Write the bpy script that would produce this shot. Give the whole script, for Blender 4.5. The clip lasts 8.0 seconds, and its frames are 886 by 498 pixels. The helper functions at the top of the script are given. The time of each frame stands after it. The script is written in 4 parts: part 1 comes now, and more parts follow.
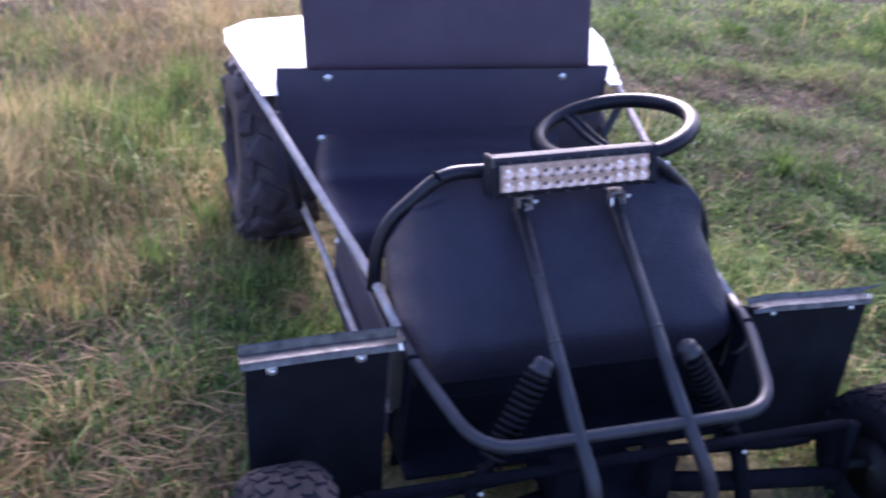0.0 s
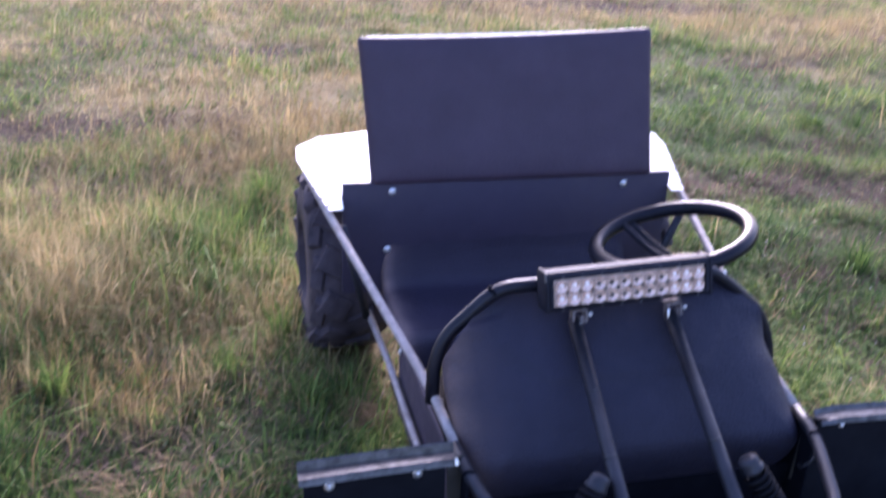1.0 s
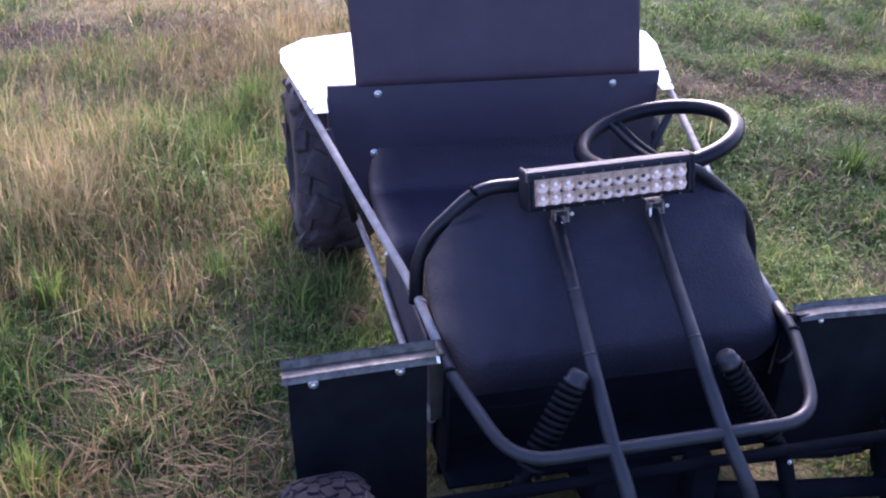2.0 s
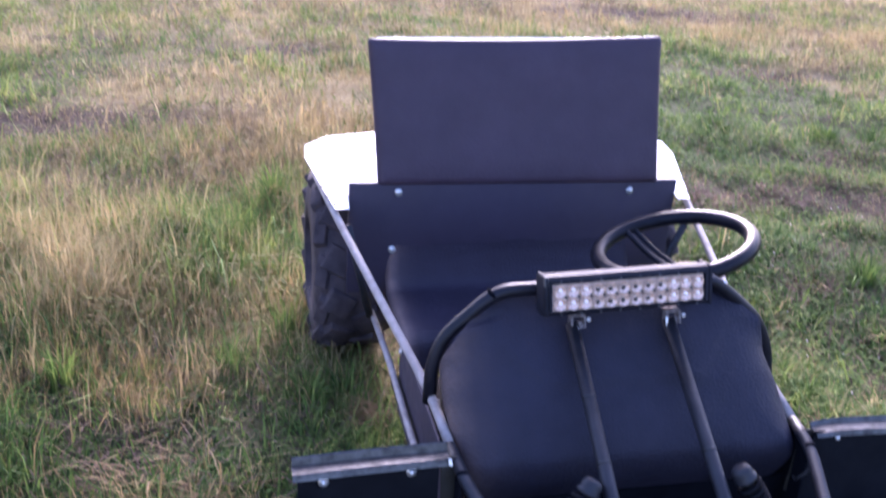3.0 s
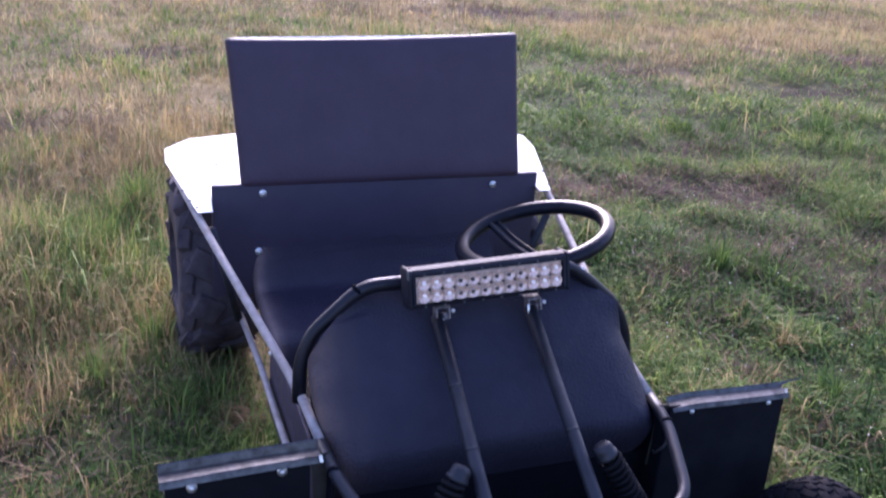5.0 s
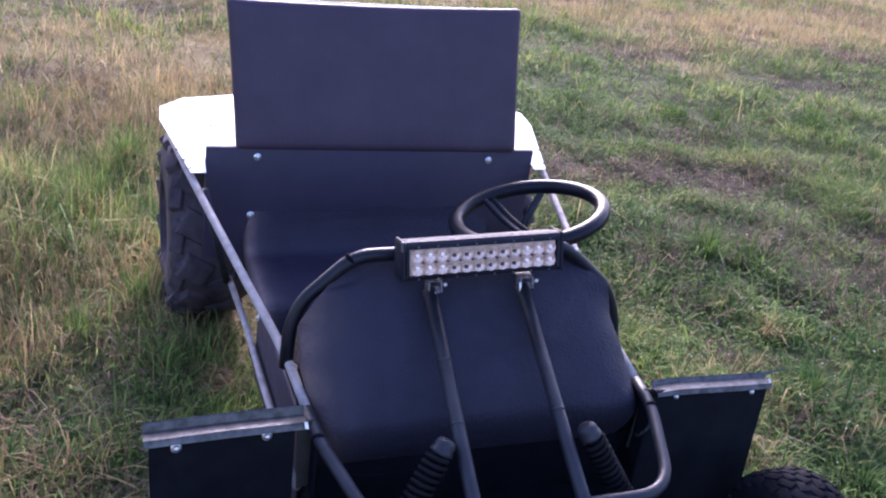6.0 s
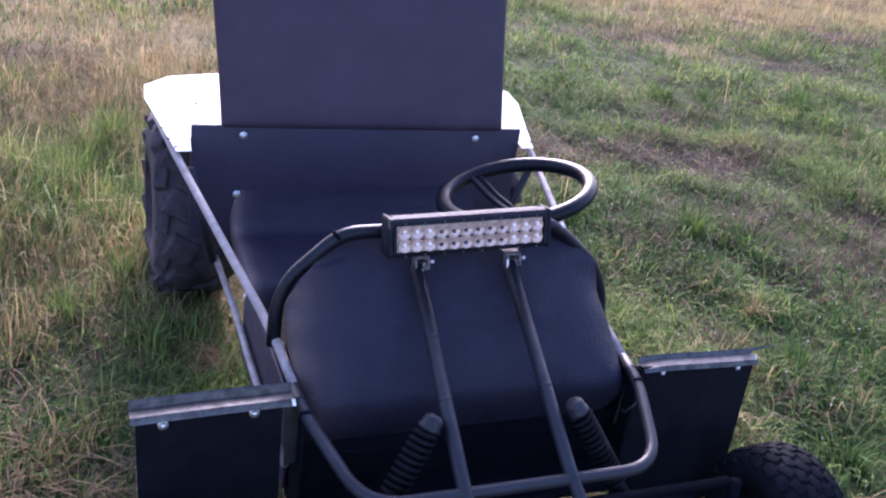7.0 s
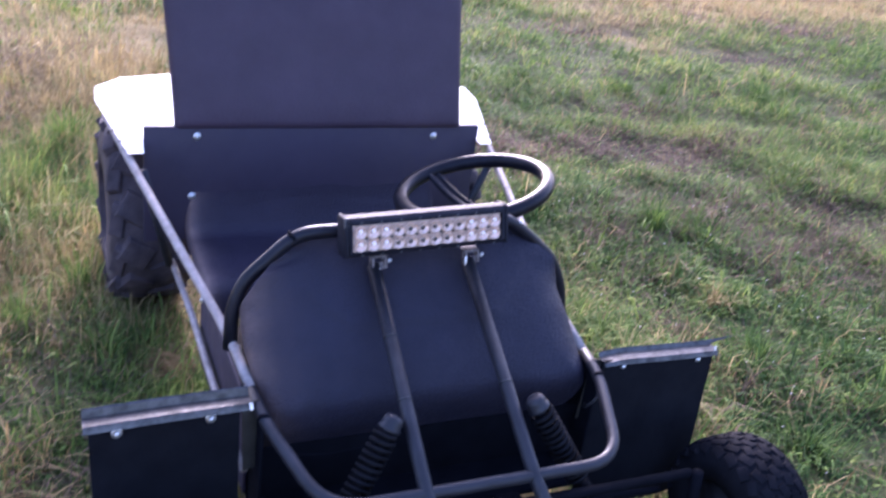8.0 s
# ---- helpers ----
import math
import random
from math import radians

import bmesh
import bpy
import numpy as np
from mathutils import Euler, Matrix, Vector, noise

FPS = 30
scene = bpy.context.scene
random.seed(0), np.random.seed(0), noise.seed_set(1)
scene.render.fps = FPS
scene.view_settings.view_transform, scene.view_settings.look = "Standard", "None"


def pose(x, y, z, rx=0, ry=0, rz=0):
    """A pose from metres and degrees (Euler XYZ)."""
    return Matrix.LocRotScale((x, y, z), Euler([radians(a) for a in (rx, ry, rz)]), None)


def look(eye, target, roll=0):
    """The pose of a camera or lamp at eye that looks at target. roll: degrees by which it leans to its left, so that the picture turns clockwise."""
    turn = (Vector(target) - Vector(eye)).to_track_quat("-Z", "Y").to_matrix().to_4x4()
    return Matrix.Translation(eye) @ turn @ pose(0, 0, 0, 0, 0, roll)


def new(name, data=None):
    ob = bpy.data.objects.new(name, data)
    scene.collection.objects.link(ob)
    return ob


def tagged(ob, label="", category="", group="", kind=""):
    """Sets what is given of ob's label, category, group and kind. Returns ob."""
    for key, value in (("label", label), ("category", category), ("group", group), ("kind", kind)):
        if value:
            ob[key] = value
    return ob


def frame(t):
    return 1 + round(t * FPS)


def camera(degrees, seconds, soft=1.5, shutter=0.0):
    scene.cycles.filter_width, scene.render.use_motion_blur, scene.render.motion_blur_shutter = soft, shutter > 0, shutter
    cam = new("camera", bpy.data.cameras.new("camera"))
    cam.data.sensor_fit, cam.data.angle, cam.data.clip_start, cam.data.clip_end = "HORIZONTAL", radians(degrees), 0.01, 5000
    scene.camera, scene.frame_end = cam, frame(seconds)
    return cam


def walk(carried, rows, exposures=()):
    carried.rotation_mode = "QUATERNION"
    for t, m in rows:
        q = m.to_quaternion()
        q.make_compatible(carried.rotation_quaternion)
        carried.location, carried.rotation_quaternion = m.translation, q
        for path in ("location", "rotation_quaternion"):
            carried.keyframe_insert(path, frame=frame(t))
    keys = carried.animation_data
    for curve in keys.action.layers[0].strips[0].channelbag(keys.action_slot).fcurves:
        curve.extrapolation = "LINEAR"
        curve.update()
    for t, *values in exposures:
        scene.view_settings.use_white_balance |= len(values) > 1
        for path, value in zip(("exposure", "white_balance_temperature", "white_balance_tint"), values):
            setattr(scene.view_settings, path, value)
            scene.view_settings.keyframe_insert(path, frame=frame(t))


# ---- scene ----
# The kart's frame: x across, y towards its rear, z up, with the ground at 0.
cam = camera(50.23, 8.0, soft=2.05, shutter=0.5)
# seconds, eye x, y, z, yaw, pitch, lean to the left
ROWS = [
    (0.0, -0.6953, -1.2911, 1.1718, -20.529, -28.740, 5.938),
    (0.1, -0.6899, -1.2930, 1.1745, -22.114, -28.547, 6.838),
    (0.2, -0.6844, -1.2949, 1.1773, -23.465, -28.041, 7.193),
    (0.4, -0.6831, -1.2960, 1.1970, -21.908, -26.066, 4.774),
    (0.5, -0.6824, -1.2966, 1.2069, -20.240, -25.604, 4.648),
    (0.6, -0.6766, -1.2974, 1.2110, -18.932, -24.760, 4.370),
    (0.7, -0.6709, -1.2982, 1.2151, -17.946, -23.742, 3.694),
    (0.8, -0.6656, -1.3039, 1.2186, -16.449, -23.117, 2.463),
    (0.9, -0.6602, -1.3095, 1.2222, -15.217, -22.672, 2.422),
    (1.0, -0.6549, -1.3152, 1.2257, -14.348, -23.663, 2.435),
    (1.1, -0.6454, -1.3155, 1.2180, -13.745, -24.806, 1.137),
    (1.2, -0.6360, -1.3157, 1.2104, -13.507, -25.902, 0.653),
    (1.3, -0.6318, -1.3174, 1.2058, -13.341, -27.788, 0.095),
    (1.4, -0.6277, -1.3190, 1.2012, -13.393, -28.607, 0.360),
    (1.5, -0.6235, -1.3207, 1.1966, -13.627, -29.049, 1.372),
    (1.7, -0.6193, -1.3293, 1.2136, -14.181, -29.347, 1.665),
    (2.8, -0.6311, -1.3247, 1.2217, -14.587, -26.443, 2.902),
    (3.0, -0.6368, -1.3301, 1.2297, -13.440, -23.558, 3.724),
    (3.2, -0.6351, -1.3367, 1.2371, -13.113, -22.946, 3.764),
    (3.3, -0.6343, -1.3383, 1.2371, -13.195, -22.372, 2.875),
    (3.5, -0.6327, -1.3416, 1.2370, -13.636, -22.309, 2.955),
    (3.7, -0.6280, -1.3445, 1.2408, -14.297, -22.528, 2.710),
    (3.8, -0.6256, -1.3459, 1.2427, -14.778, -22.619, 3.726),
    (4.0, -0.6273, -1.3450, 1.2389, -14.859, -21.657, 4.367),
    (4.2, -0.6238, -1.3546, 1.2399, -14.848, -20.543, 3.847),
    (4.3, -0.6219, -1.3560, 1.2402, -15.132, -20.083, 2.350),
    (4.5, -0.6181, -1.3587, 1.2408, -17.516, -20.979, 2.830),
    (4.6, -0.6169, -1.3606, 1.2379, -19.079, -21.100, 3.245),
    (4.7, -0.6156, -1.3625, 1.2349, -20.252, -21.498, 3.539),
    (4.8, -0.6149, -1.3603, 1.2331, -20.856, -21.903, 3.929),
    (5.0, -0.6134, -1.3560, 1.2295, -21.277, -22.984, 4.460),
    (5.2, -0.6200, -1.3539, 1.2219, -21.148, -23.951, 5.060),
    (6.3, -0.6305, -1.3454, 1.2261, -22.935, -24.394, 8.437),
    (6.5, -0.6311, -1.3468, 1.2215, -23.106, -24.463, 8.188),
    (6.8, -0.6323, -1.3465, 1.2185, -23.544, -24.598, 8.128),
    (7.0, -0.6286, -1.3491, 1.2130, -23.526, -25.289, 8.279),
    (7.1, -0.6288, -1.3476, 1.2123, -23.710, -25.564, 7.710),
    (7.2, -0.6290, -1.3461, 1.2116, -23.964, -25.688, 7.962),
    (7.3, -0.6261, -1.3478, 1.2065, -23.866, -25.687, 7.918),
    (7.5, -0.6204, -1.3513, 1.1964, -24.151, -26.942, 8.520),
    (7.6, -0.6162, -1.3498, 1.2033, -24.421, -27.878, 8.517),
    (7.7, -0.6120, -1.3483, 1.2102, -24.522, -26.938, 8.278),
    (7.8, -0.6109, -1.3469, 1.2105, -24.837, -26.121, 7.808),
    (7.9, -0.6097, -1.3455, 1.2108, -25.178, -25.832, 7.947),
    (8.0, -0.6086, -1.3441, 1.2111, -25.739, -25.179, 7.976),
]


def aimed(x, y, z, yaw, pitch, lean):
    a, p = radians(yaw), radians(pitch)
    ahead = Vector((-math.sin(a) * math.cos(p), math.cos(a) * math.cos(p), math.sin(p)))
    return look((x, y, z), Vector((x, y, z)) + ahead, lean)


walk(cam, [(t, aimed(*row)) for t, *row in ROWS], [(0.0, 2.15, 5320, 38), (0.5, 2.28, 5320, 38), (1.0, 2.05, 5320, 38), (1.5, 1.99, 5320, 38), (2.8, 2.11, 5320, 38), (3.0, 2.20, 5320, 38), (3.5, 1.80, 5320, 38), (4.0, 1.75, 5320, 38), (4.5, 1.58, 5320, 38), (5.0, 1.79, 5320, 38), (6.5, 1.94, 5320, 38), (7.0, 1.95, 5320, 38), (7.5, 2.07, 5320, 38), (8.0, 2.27, 5320, 38)])

# ---- light: hazy low sun behind the kart, open sky ----
world = bpy.data.worlds.new("sky")
scene.world = world
world.use_nodes = True
wn = world.node_tree.nodes
sky = wn.new("ShaderNodeTexSky")
sky.sky_type = "NISHITA"
sky.sun_disc = False
SUN_ELEV, SUN_AZ = 25.0, 14.0          # degrees; azimuth from +y towards +x
sky.sun_elevation, sky.sun_rotation = radians(SUN_ELEV), radians(SUN_AZ)
sky.air_density, sky.dust_density, sky.ozone_density = 1.0, 3.0, 1.0
world.node_tree.links.new(sky.outputs[0], wn["Background"].inputs[0])
wn["Background"].inputs[1].default_value = 0.156
sun = new("sun", bpy.data.lights.new("sun", "SUN"))
sun.data.energy, sun.data.angle, sun.data.color = 1.65, radians(14), (1.0, 0.91, 0.82)
toward = Vector((math.sin(radians(SUN_AZ)) * math.cos(radians(SUN_ELEV)), math.cos(radians(SUN_AZ)) * math.cos(radians(SUN_ELEV)), math.sin(radians(SUN_ELEV))))
sun.matrix_world = look(toward * 30, (0, 0, 0))


# ---- materials ----
def material(name, build):
    m = bpy.data.materials.new(name)
    m.use_nodes = True
    nt = m.node_tree
    b = nt.nodes["Principled BSDF"]
    build(nt, b)
    return m


def noise_ramp(nt, scale, stops, detail=6.0, rough=0.6, coords="Object", stretch=None):
    """A noise in object or world space, run through a colour ramp."""
    if coords == "World":
        src = nt.nodes.new("ShaderNodeNewGeometry").outputs["Position"]
    else:
        src = nt.nodes.new("ShaderNodeTexCoord").outputs[coords]
    if stretch:
        mp = nt.nodes.new("ShaderNodeMapping")
        mp.inputs["Scale"].default_value = stretch
        nt.links.new(src, mp.inputs["Vector"])
        src = mp.outputs[0]
    tex = nt.nodes.new("ShaderNodeTexNoise")
    tex.inputs["Scale"].default_value, tex.inputs["Detail"].default_value, tex.inputs["Roughness"].default_value = scale, detail, rough
    nt.links.new(src, tex.inputs["Vector"])
    ramp = nt.nodes.new("ShaderNodeValToRGB")
    els = ramp.color_ramp.elements
    while len(els) < len(stops):
        els.new(0.5)
    for e, (pos, col) in zip(els, stops):
        e.position = pos
        e.color = (*col, 1) if len(col) == 3 else (col[0], col[0], col[0], 1)
    nt.links.new(tex.outputs["Fac"], ramp.inputs["Fac"])
    return tex, ramp


def bump(nt, b, height, strength, distance):
    bp = nt.nodes.new("ShaderNodeBump")
    bp.inputs["Strength"].default_value, bp.inputs["Distance"].default_value = strength, distance
    nt.links.new(height, bp.inputs["Height"])
    nt.links.new(bp.outputs[0], b.inputs["Normal"])


def surface(name, dark, light, scale, rough, metal=0.0, bumps=0.2, depth=0.002, fine=None, coat=0.0, spec=0.5):
    """A plain surface with two scales of variation in colour, gloss and relief."""
    def build(nt, b):
        t1, r1 = noise_ramp(nt, scale, [(0.3, dark), (0.7, light)])
        nt.links.new(r1.outputs[0], b.inputs["Base Color"])
        t2, r2 = noise_ramp(nt, scale * 3.1, [(0.3, (rough[0],)), (0.7, (rough[1],))])
        nt.links.new(r2.outputs[0], b.inputs["Roughness"])
        b.inputs["Metallic"].default_value = metal
        b.inputs["Coat Weight"].default_value = coat
        b.inputs["Specular IOR Level"].default_value = spec
        t3, r3 = noise_ramp(nt, fine or scale * 12, [(0.2, (0.0,)), (0.8, (1.0,))], detail=3)
        bump(nt, b, r3.outputs[0], bumps, depth)
    return material(name, build)


VINYL = surface("black_vinyl", (0.0365, 0.0235, 0.0345), (0.0485, 0.0318, 0.0460), 9, (0.46, 0.60), spec=0.26, bumps=0.35, depth=0.0016, fine=130)


def sheen_vinyl(nt, b, low=(0.0140, 0.0132, 0.0222), high=(0.0225, 0.0212, 0.0345), x0=-0.340, x1=-0.190, sheen_tint=(0.150, 0.102, 0.086), shine=0.2):
    """Black vinyl with a pale side sheen painted into its colour, between x0 and x1."""
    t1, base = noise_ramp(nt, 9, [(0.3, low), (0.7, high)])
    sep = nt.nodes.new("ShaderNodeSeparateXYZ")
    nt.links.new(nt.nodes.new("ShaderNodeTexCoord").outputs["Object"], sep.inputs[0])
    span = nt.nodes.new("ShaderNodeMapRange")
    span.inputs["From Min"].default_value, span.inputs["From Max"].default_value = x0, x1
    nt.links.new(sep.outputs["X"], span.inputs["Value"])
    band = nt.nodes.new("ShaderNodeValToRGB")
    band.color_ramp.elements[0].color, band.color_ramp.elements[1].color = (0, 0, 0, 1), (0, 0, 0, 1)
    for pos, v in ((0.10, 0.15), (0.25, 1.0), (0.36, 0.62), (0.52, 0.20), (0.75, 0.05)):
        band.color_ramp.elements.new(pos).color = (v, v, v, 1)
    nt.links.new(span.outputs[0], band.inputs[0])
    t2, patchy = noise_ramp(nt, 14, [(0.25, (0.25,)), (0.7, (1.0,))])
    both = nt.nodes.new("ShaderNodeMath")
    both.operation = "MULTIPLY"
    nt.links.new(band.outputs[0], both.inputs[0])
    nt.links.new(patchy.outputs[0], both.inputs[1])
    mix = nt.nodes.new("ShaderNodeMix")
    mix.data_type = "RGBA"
    mix.inputs["B"].default_value = (*sheen_tint, 1)
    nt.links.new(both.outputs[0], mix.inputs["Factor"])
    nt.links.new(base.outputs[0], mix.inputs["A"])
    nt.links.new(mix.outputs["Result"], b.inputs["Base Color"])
    t3, gloss = noise_ramp(nt, 28, [(0.3, (0.46,)), (0.7, (0.62,))])
    nt.links.new(gloss.outputs[0], b.inputs["Roughness"])
    b.inputs["Specular IOR Level"].default_value = shine
    t4, grain = noise_ramp(nt, 190, [(0.3, (0.0,)), (0.7, (1.0,))], detail=4)
    bump(nt, b, grain.outputs[0], 0.8, 0.0016)


BONNET_VINYL = material("black_vinyl_side_sheen", sheen_vinyl)
# the highlight on the seat's rolled end is tinted in as well
SEAT_VINYL = material("black_seat_vinyl", lambda nt, b: sheen_vinyl(nt, b, (0.0180, 0.0138, 0.0255), (0.0245, 0.0190, 0.0340), -0.314, -0.225, (0.22, 0.150, 0.130), 0.3))
BOARD = surface("black_painted_board", (0.0230, 0.0170, 0.0310), (0.0320, 0.0240, 0.0420), 7, (0.50, 0.70), spec=0.4, bumps=0.1, depth=0.001, fine=160)
BLACK_TUBE = surface("black_painted_tube", (0.0115, 0.0116, 0.0148), (0.0225, 0.0226, 0.0275), 22, (0.42, 0.58), spec=0.32, bumps=0.15, depth=0.001, fine=260)
FOAM = surface("black_foam_sleeve", (0.0060, 0.0058, 0.0085), (0.0115, 0.0112, 0.0165), 30, (0.34, 0.46), spec=0.22, bumps=0.2, depth=0.001, fine=300)
GREY_TUBE = surface("grey_primer_tube", (0.20, 0.168, 0.150), (0.38, 0.33, 0.295), 34, (0.6, 0.78), metal=0.1, bumps=0.12, depth=0.001, fine=240)
GALVANISED = surface("galvanised_sheet", (0.034, 0.033, 0.032), (0.108, 0.104, 0.100), 55, (0.36, 0.54), metal=0.80, bumps=0.25, depth=0.001, fine=90)
BOLT = surface("zinc_bolt", (0.55, 0.54, 0.52), (0.75, 0.74, 0.72), 60, (0.25, 0.4), metal=0.8, bumps=0.1, depth=0.0005)
RUSTY = surface("rusty_steel", (0.07, 0.045, 0.035), (0.30, 0.27, 0.26), 210, (0.5, 0.75), metal=0.3, bumps=0.4, depth=0.001)
WHITE = surface("white_painted_sheet", (0.74, 0.74, 0.73), (0.84, 0.84, 0.83), 5, (0.35, 0.5), bumps=0.06, depth=0.002, fine=30)
RUBBER = surface("tyre_rubber", (0.0055, 0.0057, 0.0074), (0.0115, 0.0116, 0.0145), 26, (0.7, 0.9), spec=0.03, bumps=0.35, depth=0.002, fine=150)
DUSTY_RUBBER = surface("dusty_tyre_rubber", (0.018, 0.014, 0.017), (0.085, 0.066, 0.068), 13, (0.7, 0.9), spec=0.2, bumps=0.35, depth=0.002, fine=150)
WORN_RUBBER = surface("worn_tyre_rubber", (0.009, 0.0085, 0.011), (0.036, 0.030, 0.032), 11, (0.7, 0.9), spec=0.1, bumps=0.35, depth=0.002, fine=150)
RUBBER_FLAP = surface("rubber_flap", (0.0052, 0.0055, 0.0072), (0.0100, 0.0104, 0.0130), 14, (0.6, 0.8), spec=0.06, bumps=0.2, depth=0.0015, fine=90)
SPRING = surface("dark_spring_steel", (0.003, 0.003, 0.004), (0.010, 0.010, 0.012), 26, (0.55, 0.8), spec=0.07)
WHEEL_PLASTIC = surface("steering_wheel_plastic", (0.0055, 0.0052, 0.0075), (0.010, 0.0096, 0.014), 24, (0.32, 0.44), spec=0.15, bumps=0.2, depth=0.001, fine=340)
HOUSING = surface("black_anodised_housing", (0.010, 0.010, 0.014), (0.018, 0.018, 0.024), 40, (0.50, 0.62), spec=0.12, bumps=0.1, depth=0.0006)
CHROME = surface("chrome_reflector", (0.56, 0.39, 0.29), (0.82, 0.60, 0.47), 30, (0.2, 0.34), metal=0.3, bumps=0.05, depth=0.0004)
TRAY = surface("white_reflector_tray", (0.46, 0.31, 0.22), (0.76, 0.56, 0.42), 120, (0.4, 0.55))
DIODE = surface("dull_brown_diode", (0.045, 0.035, 0.024), (0.09, 0.07, 0.05), 80, (0.3, 0.5))
RIM = surface("dark_steel_rim", (0.010, 0.010, 0.011), (0.024, 0.023, 0.024), 20, (0.6, 0.8), spec=0.3)
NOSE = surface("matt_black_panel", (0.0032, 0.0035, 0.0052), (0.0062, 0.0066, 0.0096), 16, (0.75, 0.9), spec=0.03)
DULL_STRAP = surface("dull_olive_strap", (0.022, 0.020, 0.016), (0.040, 0.036, 0.029), 28, (0.6, 0.8), spec=0.2)
STRAP = surface("weathered_steel_strap", (0.05, 0.048, 0.045), (0.10, 0.095, 0.09), 28, (0.5, 0.7), metal=0.2)
BEAD = surface("clear_lens_bead", (0.90, 0.76, 0.66), (0.97, 0.85, 0.74), 60, (0.08, 0.16), coat=0.5)
PALE = surface("pale_board_edge", (0.50, 0.49, 0.47), (0.66, 0.65, 0.63), 30, (0.5, 0.7))
TIE = surface("black_plastic_tie", (0.010, 0.010, 0.012), (0.016, 0.016, 0.018), 60, (0.35, 0.5))


def grass_material(name, root, tips, spread, glow=(1.3, 1.15, 0.95)):
    """Blade colour from root to tip shades, varied per blade and over the field."""
    def build(nt, b):
        geo = nt.nodes.new("ShaderNodeNewGeometry")
        ramp = nt.nodes.new("ShaderNodeValToRGB")
        els = ramp.color_ramp.elements
        while len(els) < len(tips):
            els.new(0.5)
        for i, (e, c) in enumerate(zip(els, tips)):
            e.position, e.color = i / (len(tips) - 1), (*c, 1)
        tone = nt.nodes.new("ShaderNodeAttribute")
        tone.attribute_name = "tone"
        share = nt.nodes.new("ShaderNodeMix")
        share.inputs["Factor"].default_value = 0.48
        nt.links.new(geo.outputs["Random Per Island"], share.inputs["A"])
        nt.links.new(tone.outputs["Fac"], share.inputs["B"])
        nt.links.new(share.outputs["Result"], ramp.inputs["Fac"])
        t, r = noise_ramp(nt, 2.6, [(0.30, root), (0.52, (1, 1, 1)), (0.70, glow)], coords="World", detail=4)
        mix = nt.nodes.new("ShaderNodeMix")
        mix.data_type, mix.blend_type = "RGBA", "MULTIPLY"
        mix.inputs["Factor"].default_value = spread
        nt.links.new(ramp.outputs[0], mix.inputs["A"])
        nt.links.new(r.outputs[0], mix.inputs["B"])
        nt.links.new(mix.outputs["Result"], b.inputs["Base Color"])
        b.inputs["Roughness"].default_value = 0.75
        b.inputs["Specular IOR Level"].default_value = 0.15
        # thin blades let some light through
        tr = nt.nodes.new("ShaderNodeBsdfTranslucent")
        nt.links.new(mix.outputs["Result"], tr.inputs["Color"])
        ad = nt.nodes.new("ShaderNodeMixShader")
        ad.inputs[0].default_value = 0.36
        nt.links.new(b.outputs[0], ad.inputs[1])
        nt.links.new(tr.outputs[0], ad.inputs[2])
        nt.links.new(ad.outputs[0], nt.nodes["Material Output"].inputs["Surface"])
    return material(name, build)


GREEN = grass_material("green_grass_blade", (0.6, 0.62, 0.55), [(0.020, 0.045, 0.015), (0.052, 0.100, 0.026), (0.108, 0.178, 0.040), (0.200, 0.262, 0.062), (0.340, 0.340, 0.115)], 0.8)
STRAW = grass_material("dry_grass_blade", (0.65, 0.58, 0.5), [(0.090, 0.069, 0.031), (0.200, 0.156, 0.067), (0.325, 0.247, 0.114), (0.41, 0.326, 0.154), (0.53, 0.435, 0.225)], 0.7)
THATCH = grass_material("brown_thatch_blade", (0.65, 0.6, 0.56), [(0.052, 0.036, 0.026), (0.120, 0.084, 0.059), (0.22, 0.155, 0.108), (0.082, 0.058, 0.044)], 0.5)
DEAD_STRAW = grass_material("dead_straw_blade", (0.8, 0.75, 0.7), [(0.13, 0.082, 0.036), (0.25, 0.168, 0.080), (0.38, 0.270, 0.138)], 0.3)
PETAL = surface("clover_petal", (0.46, 0.41, 0.33), (0.60, 0.55, 0.45), 40, (0.6, 0.8))


